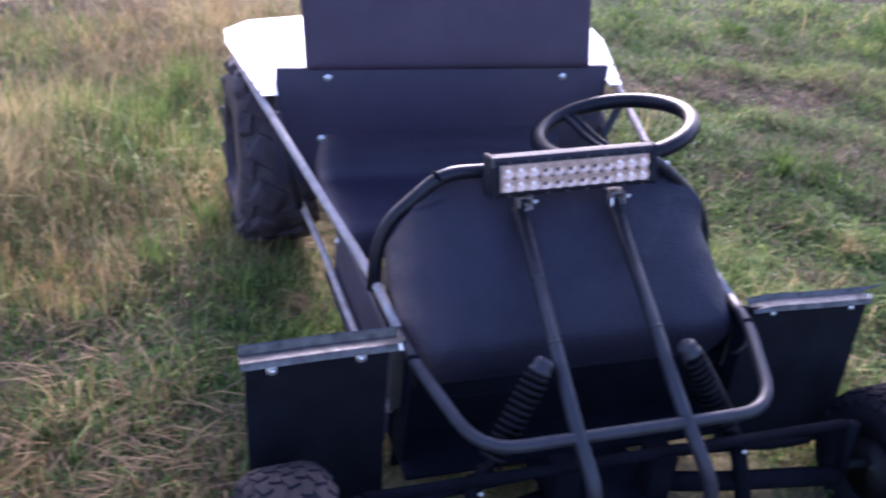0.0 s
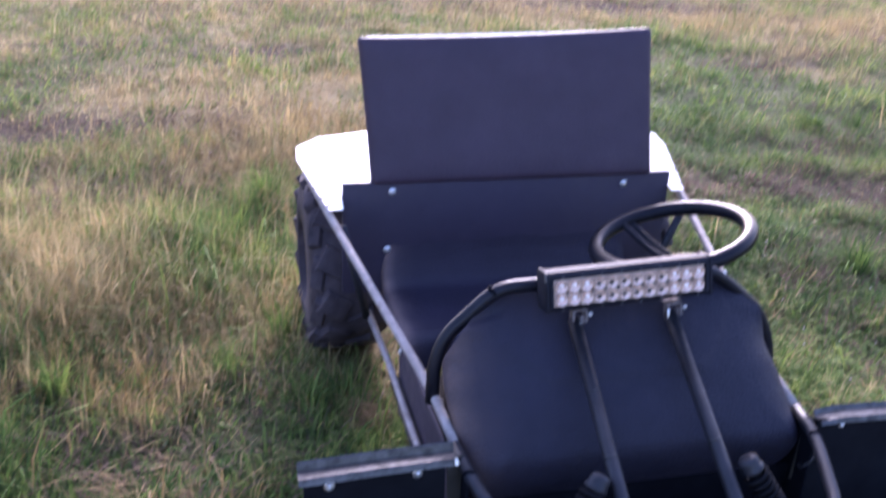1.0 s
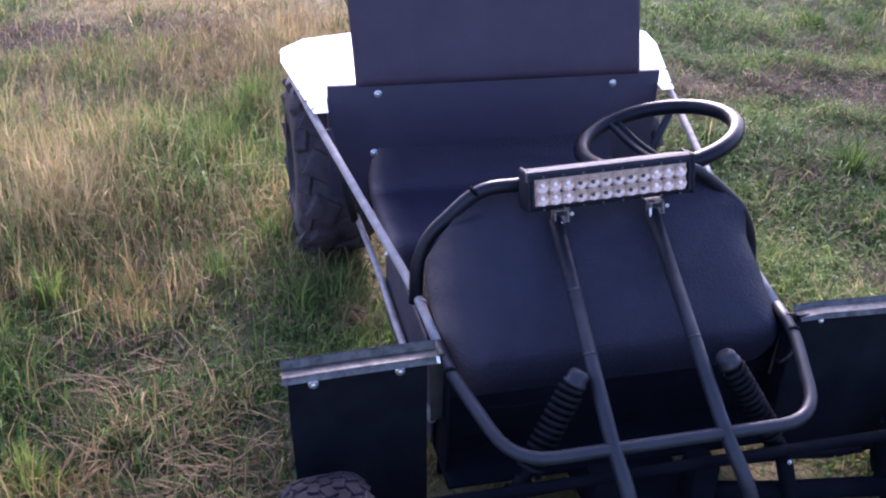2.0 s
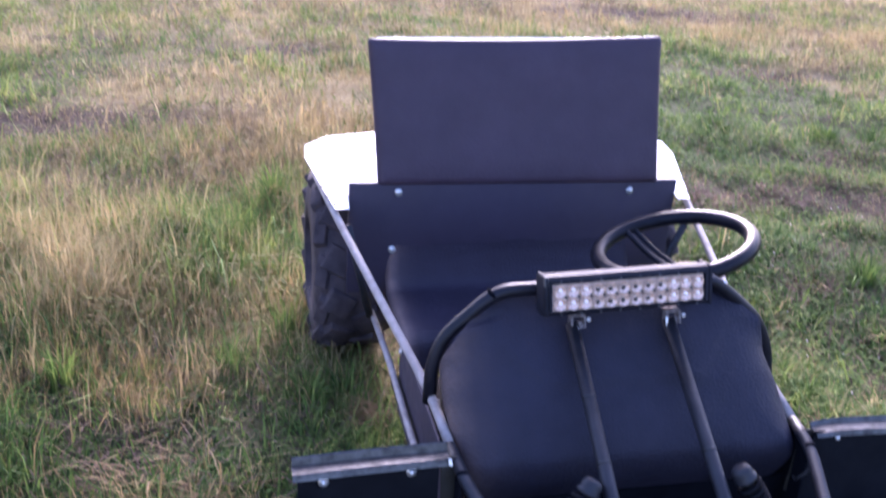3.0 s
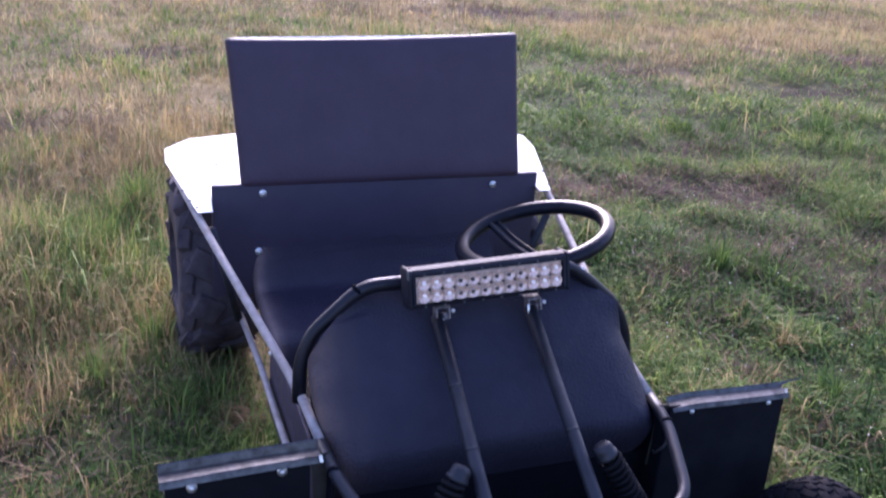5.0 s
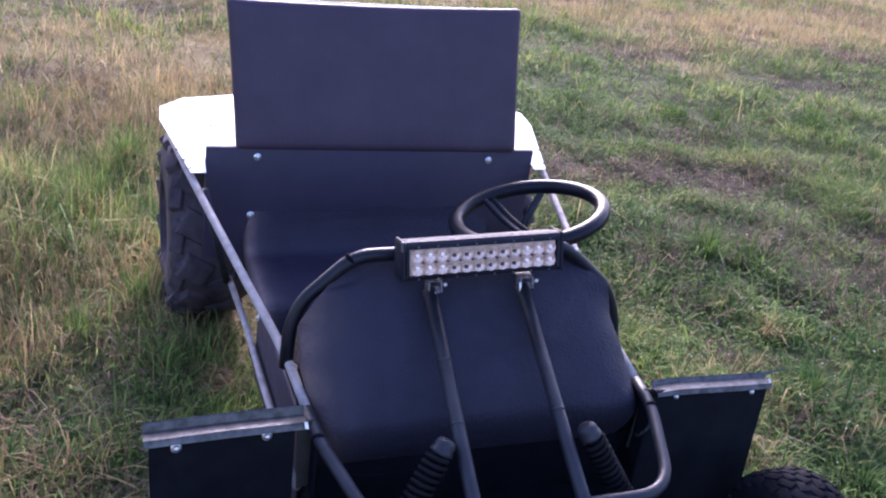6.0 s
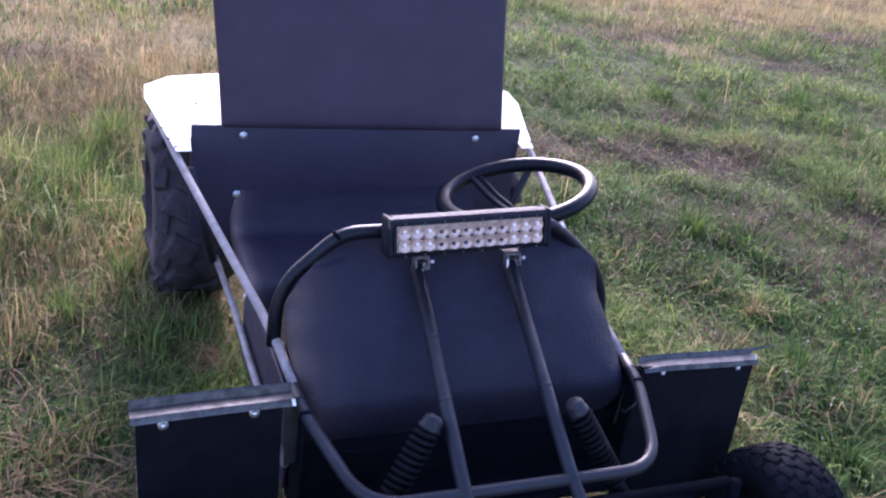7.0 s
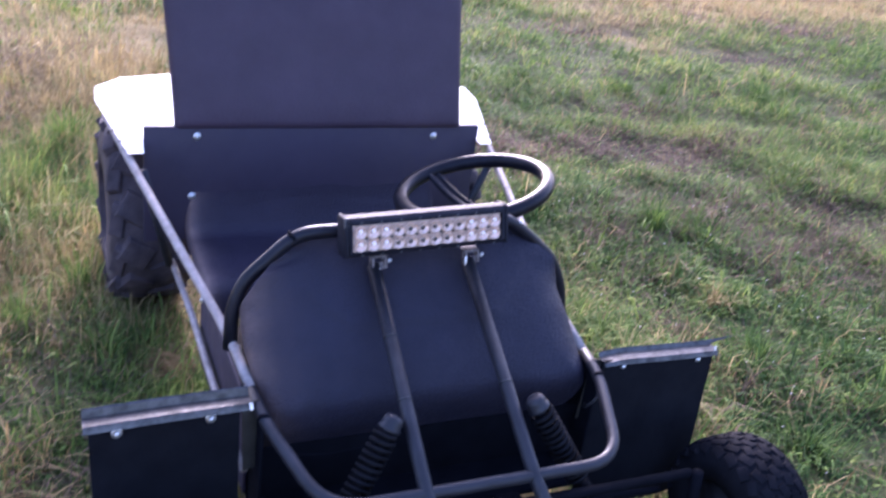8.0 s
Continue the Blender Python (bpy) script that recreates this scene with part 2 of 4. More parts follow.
def ground_build(nt, b):
    t1, soil = noise_ramp(nt, 5.0, [(0.25, (0.024, 0.017, 0.0115)), (0.5, (0.050, 0.036, 0.025)), (0.75, (0.092, 0.067, 0.046))], coords="World")
    t2, green = noise_ramp(nt, 9.0, [(0.25, (0.045, 0.050, 0.022)), (0.5, (0.090, 0.100, 0.042)), (0.75, (0.15, 0.15, 0.072))], coords="World", detail=9)
    t3, straw = noise_ramp(nt, 7.0, [(0.25, (0.190, 0.142, 0.064)), (0.5, (0.30, 0.226, 0.106)), (0.75, (0.40, 0.312, 0.160))], coords="World", detail=9)
    at = nt.nodes.new("ShaderNodeAttribute")
    at.attribute_name = "cover"
    sep = nt.nodes.new("ShaderNodeSeparateColor")
    nt.links.new(at.outputs["Color"], sep.inputs[0])
    m1 = nt.nodes.new("ShaderNodeMix")
    m1.data_type = "RGBA"
    nt.links.new(sep.outputs[0], m1.inputs["Factor"])
    nt.links.new(green.outputs[0], m1.inputs["A"])
    nt.links.new(straw.outputs[0], m1.inputs["B"])
    m2 = nt.nodes.new("ShaderNodeMix")
    m2.data_type = "RGBA"
    nt.links.new(sep.outputs[1], m2.inputs["Factor"])
    nt.links.new(m1.outputs["Result"], m2.inputs["A"])
    nt.links.new(soil.outputs[0], m2.inputs["B"])
    nt.links.new(m2.outputs["Result"], b.inputs["Base Color"])
    b.inputs["Roughness"].default_value = 0.95
    b.inputs["Specular IOR Level"].default_value = 0.1
    t4, h = noise_ramp(nt, 26, [(0.2, (0.0,)), (0.8, (1.0,))], coords="World", detail=8)
    bump(nt, b, h.outputs[0], 1.0, 0.04)


GROUND = material("grassy_soil", ground_build)

# ---- the field ----
def blob(x, y, cx, cy, rx, ry):
    return np.exp(-(((x - cx) / rx) ** 2 + ((y - cy) / ry) ** 2))


def wobble(x, y, s, seed):
    """Smooth uneven values between about -1 and 1, from two layers of turned lattice noise."""
    rng = np.random.RandomState(seed)
    out = np.zeros_like(x)
    for f, amp in ((s * 0.36, 1.15), (s * 0.85, 0.70)):
        turn, grid = rng.uniform(0, 6.283), rng.uniform(-1, 1, (64, 64))
        u = (x * np.cos(turn) + y * np.sin(turn)) * f + rng.uniform(0, 50)
        v = (y * np.cos(turn) - x * np.sin(turn)) * f + rng.uniform(0, 50)
        i, j = np.floor(u).astype(int), np.floor(v).astype(int)
        p, q = u - i, v - j
        p, q = p * p * (3 - 2 * p), q * q * (3 - 2 * q)
        i, j, i1, j1 = i % 64, j % 64, (i + 1) % 64, (j + 1) % 64
        out += amp * ((grid[i, j] * (1 - p) + grid[i1, j] * p) * (1 - q) + (grid[i, j1] * (1 - p) + grid[i1, j1] * p) * q)
    return out


def cover(x, y):
    """Share of straw and of bare brown thatch at a place of the field."""
    far = 1 / (1 + np.exp(np.clip(-(y - 4.4) * 1.4, -50, 50)))
    left = 1 / (1 + np.exp(np.clip((x + 0.35) * 3.0, -50, 50)))
    calm = 1 - 0.45 * far
    straw = 0.17 + 0.35 * left + 0.85 * far + calm * (0.18 * wobble(x, y, 1.6, 3) + 0.26 * wobble(x * 0.7, y * 1.3, 2.5, 4) + 0.20 * wobble(x, y, 9, 8))
    straw -= 0.16 * blob(x, y, -0.85, 0.15, 0.5, 0.55) + 0.34 * blob(x, y, 1.05, -0.05, 0.65, 0.55)
    straw += 0.10 * wobble(x, y, 16, 14) + 0.55 * blob(x, y, -0.25, 2.9, 0.75, 1.0) + 0.13 * blob(x, y, -1.02, 0.80, 0.30, 0.4) + 0.1 * blob(x, y, -0.36, 0.46, 0.08, 0.06)
    straw += -0.12 * blob(x, y, -0.95, -0.05, 0.5, 0.4) + 0.3 * blob(x, y, 3.9, 4.9, 1.2, 0.5)
    straw -= 0.6 * blob(x, y, -1.75, 3.9, 0.75, 0.75) + 0.35 * blob(x, y, 1.6, 3.0, 0.9, 0.8) + 0.3 * blob(x, y, 1.2, 0.7, 0.8, 0.6)
    straw -= 0.30 * blob(x, y, -0.36, 0.42, 0.14, 0.35) + 0.18 * blob(x, y, -0.55, 1.6, 0.25, 0.5) + 0.08 * blob(x, y, -0.45, 0.25, 0.3, 0.3)
    straw -= 0.25 * blob(x, y, 2.6, 3.2, 2.0, 1.5) + 0.3 * blob(x, y, 1.9, 1.0, 0.7, 0.6)
    straw -= 0.80 * blob(x, y, -1.7, 5.6, 1.9, 0.8) + 0.65 * blob(x, y, 2.0, 7.1, 1.1, 0.5) + 0.50 * blob(x, y, 5.4, 6.7, 2.0, 0.9) + 0.60 * blob(x, y, -0.8, 7.6, 1.8, 0.45)   # far green swathes
    bare = 0.10 - 0.08 * blob(x, y, 2.6, 3.0, 2.0, 1.2) + 0.12 * wobble(x, y, 3.0, 5) + 0.16 * wobble(x * 0.75, y * 1.4, 2.2, 6) + 0.14 * wobble(x, y, 8, 9) + 0.16 * wobble(x, y, 15, 10)
    bare += 1.0 * blob(x, y, -1.25, 2.85, 0.5, 0.2) + 0.9 * blob(x, y, -0.45, 4.3, 0.4, 0.16) + 0.7 * blob(x, y, 0.1, 8.8, 0.7, 0.16) + 0.7 * blob(x, y, 2.0, 9.0, 0.6, 0.14) + 0.6 * blob(x, y, 4.6, 9.8, 0.6, 0.15) + 0.8 * blob(x, y, -1.35, 4.55, 0.45, 0.12) + 1.0 * blob(x, y, 2.85, 5.85, 0.95, 0.35)
    bare += 1.3 * blob(x, y, 1.65, 1.83, 0.7, 0.13) + 0.45 * blob(x, y, -1.05, 0.45, 0.25, 0.2) + 0.55 * blob(x, y, 1.1, 0.98, 0.28, 0.10)
    bare += 0.22 * blob(x, y, -0.8, 0.3, 0.5, 0.7) + 0.6 * blob(x, y, -1.0, 1.9, 0.3, 0.2) + 1.2 * blob(x, y, 3.55, 3.3, 0.5, 0.14) + 0.9 * blob(x, y, 4.8, 4.1, 0.5, 0.3) + 0.7 * blob(x, y, 2.8, 3.9, 0.3, 0.16) + 0.6 * blob(x, y, 2.0, 2.3, 0.3, 0.12) + 0.5 * blob(x, y, 1.55, 0.75, 0.3, 0.08)
    bare += 0.14 * blob(x, y, 1.4, 0.5, 0.8, 0.8) * (1 + wobble(x, y, 10, 77))
    bare += 0.5 * blob(x, y, 2.3, 3.9, 0.4, 0.15) + 0.5 * blob(x, y, 2.2, 1.15, 0.35, 0.1) - 0.3 * blob(x, y, 1.2, 1.3, 0.9, 0.16)
    straw, bare = 0.45 + (straw - 0.45) * 1.45, 0.35 + (bare - 0.35) * 1.35   # patches with clear edges
    return np.clip(straw, 0.03, 0.97), np.clip(bare, 0.0, 0.95)


def hummock(x, y):
    """Lumps of denser growth a hand or two across, from 0 to 1."""
    return np.clip(0.5 + 0.55 * wobble(x, y, 13, 51) + 0.35 * wobble(x, y, 6, 52), 0, 1)


def height(x, y):
    near = np.clip((np.hypot(x, y - 0.3) - 1.0) / 1.5, 0, 1)
    return 0.012 * wobble(x, y, 2.6, 11) + 0.05 * near * wobble(x, y, 0.5, 12)


def build_ground():
    inner = np.linspace(-12, 20, 225)
    xs = np.concatenate([[-600, -150, -50, -22], inner, [30, 60, 160, 600]])
    ys = np.concatenate([[-600, -150, -40, -16], np.linspace(-8, 20, 197), [35, 70, 170, 600]])
    X, Y = np.meshgrid(xs, ys)
    flat = np.clip((40 - np.hypot(X, Y)) / 20, 0, 1)
    Z = height(X, Y) * flat
    n, m = X.shape
    verts = np.stack([X, Y, Z], -1).reshape(-1, 3)
    i = np.arange(n * m).reshape(n, m)
    faces = np.stack([i[:-1, :-1], i[:-1, 1:], i[1:, 1:], i[1:, :-1]], -1).reshape(-1, 4)
    me = bpy.data.meshes.new("ground")
    me.from_pydata(verts.tolist(), [], faces.tolist())
    me.polygons.foreach_set("use_smooth", np.ones(len(faces), bool))
    s, b = cover(verts[:, 0], verts[:, 1])
    col = np.stack([s, b, np.zeros_like(s), np.ones_like(s)], -1)
    at = me.color_attributes.new("cover", "FLOAT_COLOR", "POINT")
    at.data.foreach_set("color", col.ravel().astype(np.float32))
    me.materials.append(GROUND)
    tagged(new("ground", me), "uneven meadow soil with thatch and short grass", "ground", kind="structure")


def blades(name, x, y, z, h, w, lean, curl, a, tone, mat, label, rng, kind="stuff", category="grass"):
    """One mesh of many bent, tapered blades: two faces each. a: the way that each one leans."""
    n = len(x)
    fa = a + np.pi / 2 + rng.normal(0, 0.6, n)
    side = np.stack([np.cos(fa), np.sin(fa), np.zeros(n)], -1) * (w / 2)[:, None]
    out = np.stack([np.cos(a), np.sin(a), np.zeros(n)], -1)
    base = np.stack([x, y, z - 0.008], -1)
    up = np.array([0, 0, 1.0])
    bend = np.clip(lean + curl, 0, 1.25)
    mid = base + out * (h * lean * 0.5)[:, None] + up * (h * 0.55 * np.sqrt(np.clip(1 - lean ** 2, 0.01, 1)))[:, None]
    tip = base + out * (h * np.clip(bend, 0, 1))[:, None] + up * (h * np.clip(1 - 0.75 * bend ** 2, 0.03, 1))[:, None]
    V = np.stack([base - side, base + side, mid + side * 0.8, mid - side * 0.8, tip], 1).reshape(-1, 3)
    k = np.arange(n) * 5
    loops = np.stack([k, k + 1, k + 2, k + 3, k + 3, k + 2, k + 4], -1).ravel()
    me = bpy.data.meshes.new(name)
    me.vertices.add(5 * n)
    me.vertices.foreach_set("co", V.ravel().astype(np.float32))
    me.loops.add(7 * n)
    me.loops.foreach_set("vertex_index", loops.astype(np.int32))
    me.polygons.add(2 * n)
    me.polygons.foreach_set("loop_start", np.stack([np.arange(n) * 7, np.arange(n) * 7 + 4], -1).ravel().astype(np.int32))
    me.update(calc_edges=True)
    me.validate()
    at = me.attributes.new("tone", "FLOAT", "POINT")
    at.data.foreach_set("value", np.repeat(tone, 5).astype(np.float32))
    me.materials.append(mat)
    return tagged(new(name, me), label, category, kind=kind)


def kart_room(x, y):
    """1 in the open, low under the kart and where its wheels stand."""
    under = (np.abs(x) < 0.36) & (y > -0.45) & (y < 1.0)
    wheels = ((np.abs(np.abs(x) - 0.366) < 0.10) & (np.abs(y - 0.885) < 0.13)) | ((np.abs(np.abs(x) - 0.52) < 0.1) & (np.abs(y + 0.33) < 0.14))
    wheels |= (np.abs(x) < 0.60) & (y > -0.46) & (y < -0.06)
    return np.where(wheels, 0.40, np.where(under, np.where(np.abs(x) > 0.27, 0.7, 0.45), 1.0))


def build_grass():
    """Tufts: each has one kind, height and spread, and its blades lean outwards; more blades stand singly."""
    rng = np.random.RandomState(7)
    bands = [  # blades, blades a tuft, tuft radius, x0, x1, y0, y1, blade width, height factor
        (350000, 24, 0.024, -2.2, 2.8, -0.9, 2.5, 0.0036, 1.05),
        (50000, 9, 0.02, -2.2, 2.8, -0.9, 2.5, 0.0036, 0.8),
        (50000, 34, 0.055, 2.8, 7.0, -0.5, 2.5, 0.007, 1.0),
        (220000, 20, 0.048, -4.5, 8.0, 2.5, 7.0, 0.0060, 0.95),
        (170000, 18, 0.12, -9.0, 17.0, 7.0, 20.0, 0.0125, 0.70),
        (20000, 30, 0.06, -6.0, -2.2, -4.0, 2.5, 0.010, 1.0),
        (25000, 30, 0.06, -2.2, 7.0, -5.0, -0.9, 0.010, 1.0),
    ]
    kinds = {"green": [], "straw": [], "thatch": []}
    for n, per, rad, x0, x1, y0, y1, w, hf in bands:
        m = n // per
        soft = min(0.5, 0.08 * (x1 - x0))
        cx, cy = rng.uniform(x0, x1, m) + rng.normal(0, soft, m), rng.uniform(y0, y1, m) + rng.normal(0, soft * 0.7, m)
        s, b = cover(cx, cy)
        r1, r2 = rng.rand(m), rng.rand(m)
        sort = np.where(r2 < b, 2, np.where(r1 < s, 1, 0))
        size = rng.gamma(4, 0.25, m)
        # tone also paints in distant haze and the kart's shade on near grass
        tone = np.clip(rng.normal(0.50, 0.21, m) + 0.30 * wobble(cx, cy, 7, 41) + 0.06 + 0.10 * wobble(cx, cy, 2.2, 42) + 0.26 * (hummock(cx, cy) - 0.5) + 0.2 * blob(cx, cy, 1.2, 1.5, 0.9, 0.12) + 0.12 / (1 + np.exp(np.clip((cx + 0.3) * 4, -50, 50))) + 0.54 * np.clip((cy - 2.6) / 4, 0, 1) + 0.17 * blob(cx, cy, 2.1, 2.5, 1.5, 1.7) - 0.32 * blob(cx, cy, 0.92, -0.05, 0.6, 0.55) - 0.36 * blob(cx, cy, -0.98, -0.02, 0.55, 0.50) + 0.10 * blob(cx, cy, -0.48, 0.28, 0.16, 0.32) - 0.22 * blob(cx, cy, -0.70, 0.22, 0.17, 0.5) + 0.05 * blob(cx, cy, -1.02, 0.80, 0.30, 0.4) - 0.2 * blob(cx, cy, 0.30, -0.30, 0.45, 0.30), 0, 1)
        sward = 1 / (1 + np.exp(np.clip(-(cx - 0.3) * 4, -50, 50))) / (1 + np.exp(np.clip((cy - 4.5) * 2, -50, 50)))   # short matted grass on one side
        t = np.repeat(np.arange(m), per)
        k = len(t)
        stray = rng.rand(k) < 0.14
        ox, oy = rng.normal(0, rad, k) * (0.6 + 0.6 * size[t]), rng.normal(0, rad, k) * (0.6 + 0.6 * size[t])
        ox, oy = np.where(stray, ox * 5, ox), np.where(stray, oy * 5, oy)
        x, y = cx[t] + ox, cy[t] + oy
        a = np.arctan2(oy, ox) + rng.normal(0, 0.7, k)
        a = np.where((x < -0.25) & (rng.rand(k) < 0.7), rng.uniform(0, 6.283, k), a)   # loose stems, not fountains
        flip = rng.rand(k)
        kind = np.where(flip < np.where(x < 0, 0.34, 0.16), np.where(rng.rand(k) < s[t], 1, 0), sort[t])   # stems of other kinds grow in
        tall = 1 / (1 + np.exp(np.clip((x + 0.45) * 4, -50, 50))) / (1 + np.exp(np.clip((y - 1.9) * 2.4, -50, 50)))
        tall *= 0.45 + 0.55 * np.clip(wobble(x, y, 2.2, 21) + 0.6, 0, 1.2)
        room = kart_room(x, y)
        mat_ = sward[t]
        thin = rng.rand(k) > 0.35 * mat_
        kind = np.where(thin, kind, 9)
        for j, key in enumerate(("green", "straw", "thatch")):
            q = kind == j
            c = int(q.sum())
            g = 0.55 + 0.45 * size[t][q]
            if key == "green":
                hh = rng.gamma(6, 1 / 6, c) * (0.065 + 0.060 * tall[q] - 0.012 * mat_[q]) * g
                lean, curl = np.clip(rng.uniform(0.15, 0.8, c) * (1 - 0.4 * tall[q]) + 0.22 * mat_[q], 0, 0.97), rng.uniform(0, 0.5, c)
            elif key == "straw":
                hh = rng.gamma(6, 1 / 6, c) * (0.060 + 0.125 * tall[q]) * g
                lean, curl = rng.uniform(0.08, 0.85, c) * (1.1 - 0.80 * tall[q]), rng.uniform(0, 0.45, c) * (1 - 0.4 * tall[q])
            else:
                hh = rng.gamma(4, 0.25, c) * 0.085
                lean, curl = rng.uniform(0.45, 1.0, c), rng.uniform(0.0, 0.4, c)
            hum = hummock(x[q], y[q])
            hh = hh * (0.62 + 0.76 * hum)
            hh = hh * (1 - 0.46 * blob(x[q], y[q], -0.62, 0.38, 0.34, 0.75))
            hh = np.minimum(hh * hf * room[q] * (1 - 0.55 * b[t][q]), 0.26)
            ww = w * (1 + 0.12 * mat_[q]) * rng.uniform(0.5, 1.3, c) * {"green": 1.2, "straw": 0.8, "thatch": 0.9}[key]
            zz = height(x[q], y[q]) + 0.030 * hum * mat_[q] * room[q]
            if key == "green":                            # small broad clover leaves in the short sward
                leaf = rng.rand(c) < 0.20 * mat_[q] * (y[q] < 2.6)
                hh, ww, lean = np.where(leaf, rng.uniform(0.010, 0.019, c), hh), np.where(leaf, rng.uniform(0.006, 0.011, c), ww), np.where(leaf, rng.uniform(0.75, 1.0, c), lean)
                zz = zz + np.where(leaf, rng.uniform(0.010, 0.035, c), 0)
            kinds[key].append((x[q], y[q], zz, hh, ww, lean, curl, a[q], tone[t][q]))
    # cut straw lying flat on the near ground
    n = 8000
    x, y = rng.uniform(-1.8, 2.2, n), rng.uniform(-0.7, 2.2, n)
    keep = rng.rand(n) < np.clip(0.16 - 0.08 * (x > 0.4) + 0.28 * wobble(x, y, 3.5, 31) + 0.45 * blob(x, y, -0.74, 0.06, 0.28, 0.13) + 0.3 * blob(x, y, -0.36, 0.46, 0.08, 0.06), 0.05, 1)
    x, y = x[keep], y[keep]
    n = len(x)
    kinds["straw"].append((x, y, height(x, y) + rng.uniform(0.005, 0.05, n), np.minimum(rng.gamma(5, 0.2, n) * 0.085, 0.13) * kart_room(x, y), 0.0030 * rng.uniform(0.6, 1.2, n),
                           rng.uniform(0.93, 1.0, n), np.full(n, 0.2), rng.uniform(0, 6.28, n), rng.uniform(0.0, 0.55, n)))
    # brown litter between the stems beside the kart
    n = 1300
    x, y = rng.uniform(-1.25, -0.42, n), rng.uniform(-0.3, 0.85, n)
    kinds["thatch"].append((x, y, height(x, y) + rng.uniform(0.008, 0.045, n), rng.gamma(5, 0.2, n) * 0.06, 0.0028 * rng.uniform(0.6, 1.2, n),
                            rng.uniform(0.9, 1.0, n), np.full(n, 0.15), rng.uniform(0, 6.28, n), rng.uniform(0.0, 0.7, n)))
    # brown litter caught in the short sward
    n = 9000
    x, y = rng.uniform(0.45, 2.8, n), rng.uniform(-0.6, 2.6, n)
    keep = rng.rand(n) < np.clip(0.42 + 0.6 * wobble(x, y, 6, 71) - 0.3 * blob(x, y, 1.05, -0.05, 0.65, 0.5), 0.04, 1)
    x, y = x[keep], y[keep]
    n = len(x)
    for key, half in (("thatch", slice(0, n // 2)), ("straw", slice(n // 2, n))):
        c = len(x[half])
        kinds[key].append((x[half], y[half], height(x[half], y[half]) + 0.028 * hummock(x[half], y[half]) + rng.uniform(0.012, 0.038, c), rng.uniform(0.025, 0.07, c), 0.0028 * rng.uniform(0.6, 1.3, c),
                           rng.uniform(0.85, 1.0, c), np.full(c, 0.15), rng.uniform(0, 6.28, c), rng.uniform(0.1, 0.9, c)))
    names = {"green": ("green_grass", GREEN, "green meadow grass growing in uneven tufts"),
             "straw": ("dry_grass", STRAW, "straw-coloured dry grass stalks leaning in all directions"),
             "thatch": ("thatch", THATCH, "brown matted dead grass lying on the soil")}
    for key, parts in kinds.items():
        cols = [np.concatenate(c) for c in zip(*parts)]
        name, mat, label = names[key]
        blades(name, *cols, mat, label, rng)


def build_clover():
    """Small white flower heads in the short grass."""
    rng = np.random.RandomState(17)
    bm = bmesh.new()
    for i in range(170):
        x, y = rng.uniform(0.75, 2.4), rng.uniform(-0.3, 1.7)
        if rng.rand() > 0.35 + 0.65 * float(blob(np.float64(x), np.float64(y), 1.2, 0.35, 0.5, 0.5)):
            continue
        r = rng.uniform(0.0019, 0.0033)
        z = float(height(np.array([x]), np.array([y]))[0]) + rng.uniform(0.05, 0.085)
        bmesh.ops.create_icosphere(bm, subdivisions=1, radius=r, matrix=Matrix.Translation((x, y, z)) @ Matrix.Diagonal((1, 1, 0.7, 1)))
    me = bpy.data.meshes.new("clover_flowers")
    bm.to_mesh(me)
    bm.free()
    me.materials.append(PETAL)
    tagged(new("clover_flowers", me), "tiny white clover flower heads in the short grass", "flowers", kind="stuff")


def build_tufts():
    """Tufts that stand out of the field one by one."""
    rng = np.random.RandomState(29)
    spots = [(1.29, 1.00, 0.17, GREEN), (1.44, 0.91, 0.13, GREEN), (1.13, 1.04, 0.10, GREEN), (-0.50, 1.84, 0.19, GREEN), (-0.63, 1.54, 0.18, GREEN), (-0.57, 1.70, 0.15, GREEN),
             (2.40, 2.56, 0.11, GREEN), (1.15, 0.49, 0.10, STRAW), (1.08, 0.21, 0.11, GREEN), (0.94, -0.13, 0.10, GREEN), (2.21, 2.64, 0.11, GREEN), (2.98, 2.51, 0.12, GREEN),
             (-1.05, 0.69, 0.14, GREEN), (-0.486, 0.563, 0.10, GREEN), (-0.52, 0.89, 0.11, GREEN), (-1.01, 0.05, 0.12, GREEN),
             (1.67, 2.77, 0.11, GREEN), (-0.66, 0.72, 0.12, GREEN), (-0.42, 0.62, 0.08, GREEN)]
    for x, y, h, mat in spots:
        wide = 2.0 if mat is GREEN and x > 0 else 1.0   # spreading clumps in the short grass
        n = int(rng.uniform(70, 120) * wide)
        r, a = np.minimum(np.abs(rng.normal(0, 0.028 * wide, n)), 0.042 * wide), rng.uniform(0, 6.283, n)
        px, py = x + r * np.cos(a), y + r * np.sin(a)
        ob = blades("grass_tuft", px, py, height(px, py), h * rng.uniform(0.5, 1.1, n), rng.uniform(0.0028, 0.0055, n), rng.uniform(0.05, 0.6 if x > 0 else 0.35, n), rng.uniform(0.05, 0.5 if x > 0 else 0.3, n),
                    a + rng.normal(0, 0.5, n), np.full(n, rng.uniform(0.1, 0.4) if x > 0 and mat is GREEN else rng.uniform(0.5, 0.85)), mat, "tuft of long green grass blades" if mat is GREEN else "tuft of tall dry straw-coloured grass", rng, kind="thing", category="grass tuft")
        ob["group"] = "grass tufts standing out of the meadow"


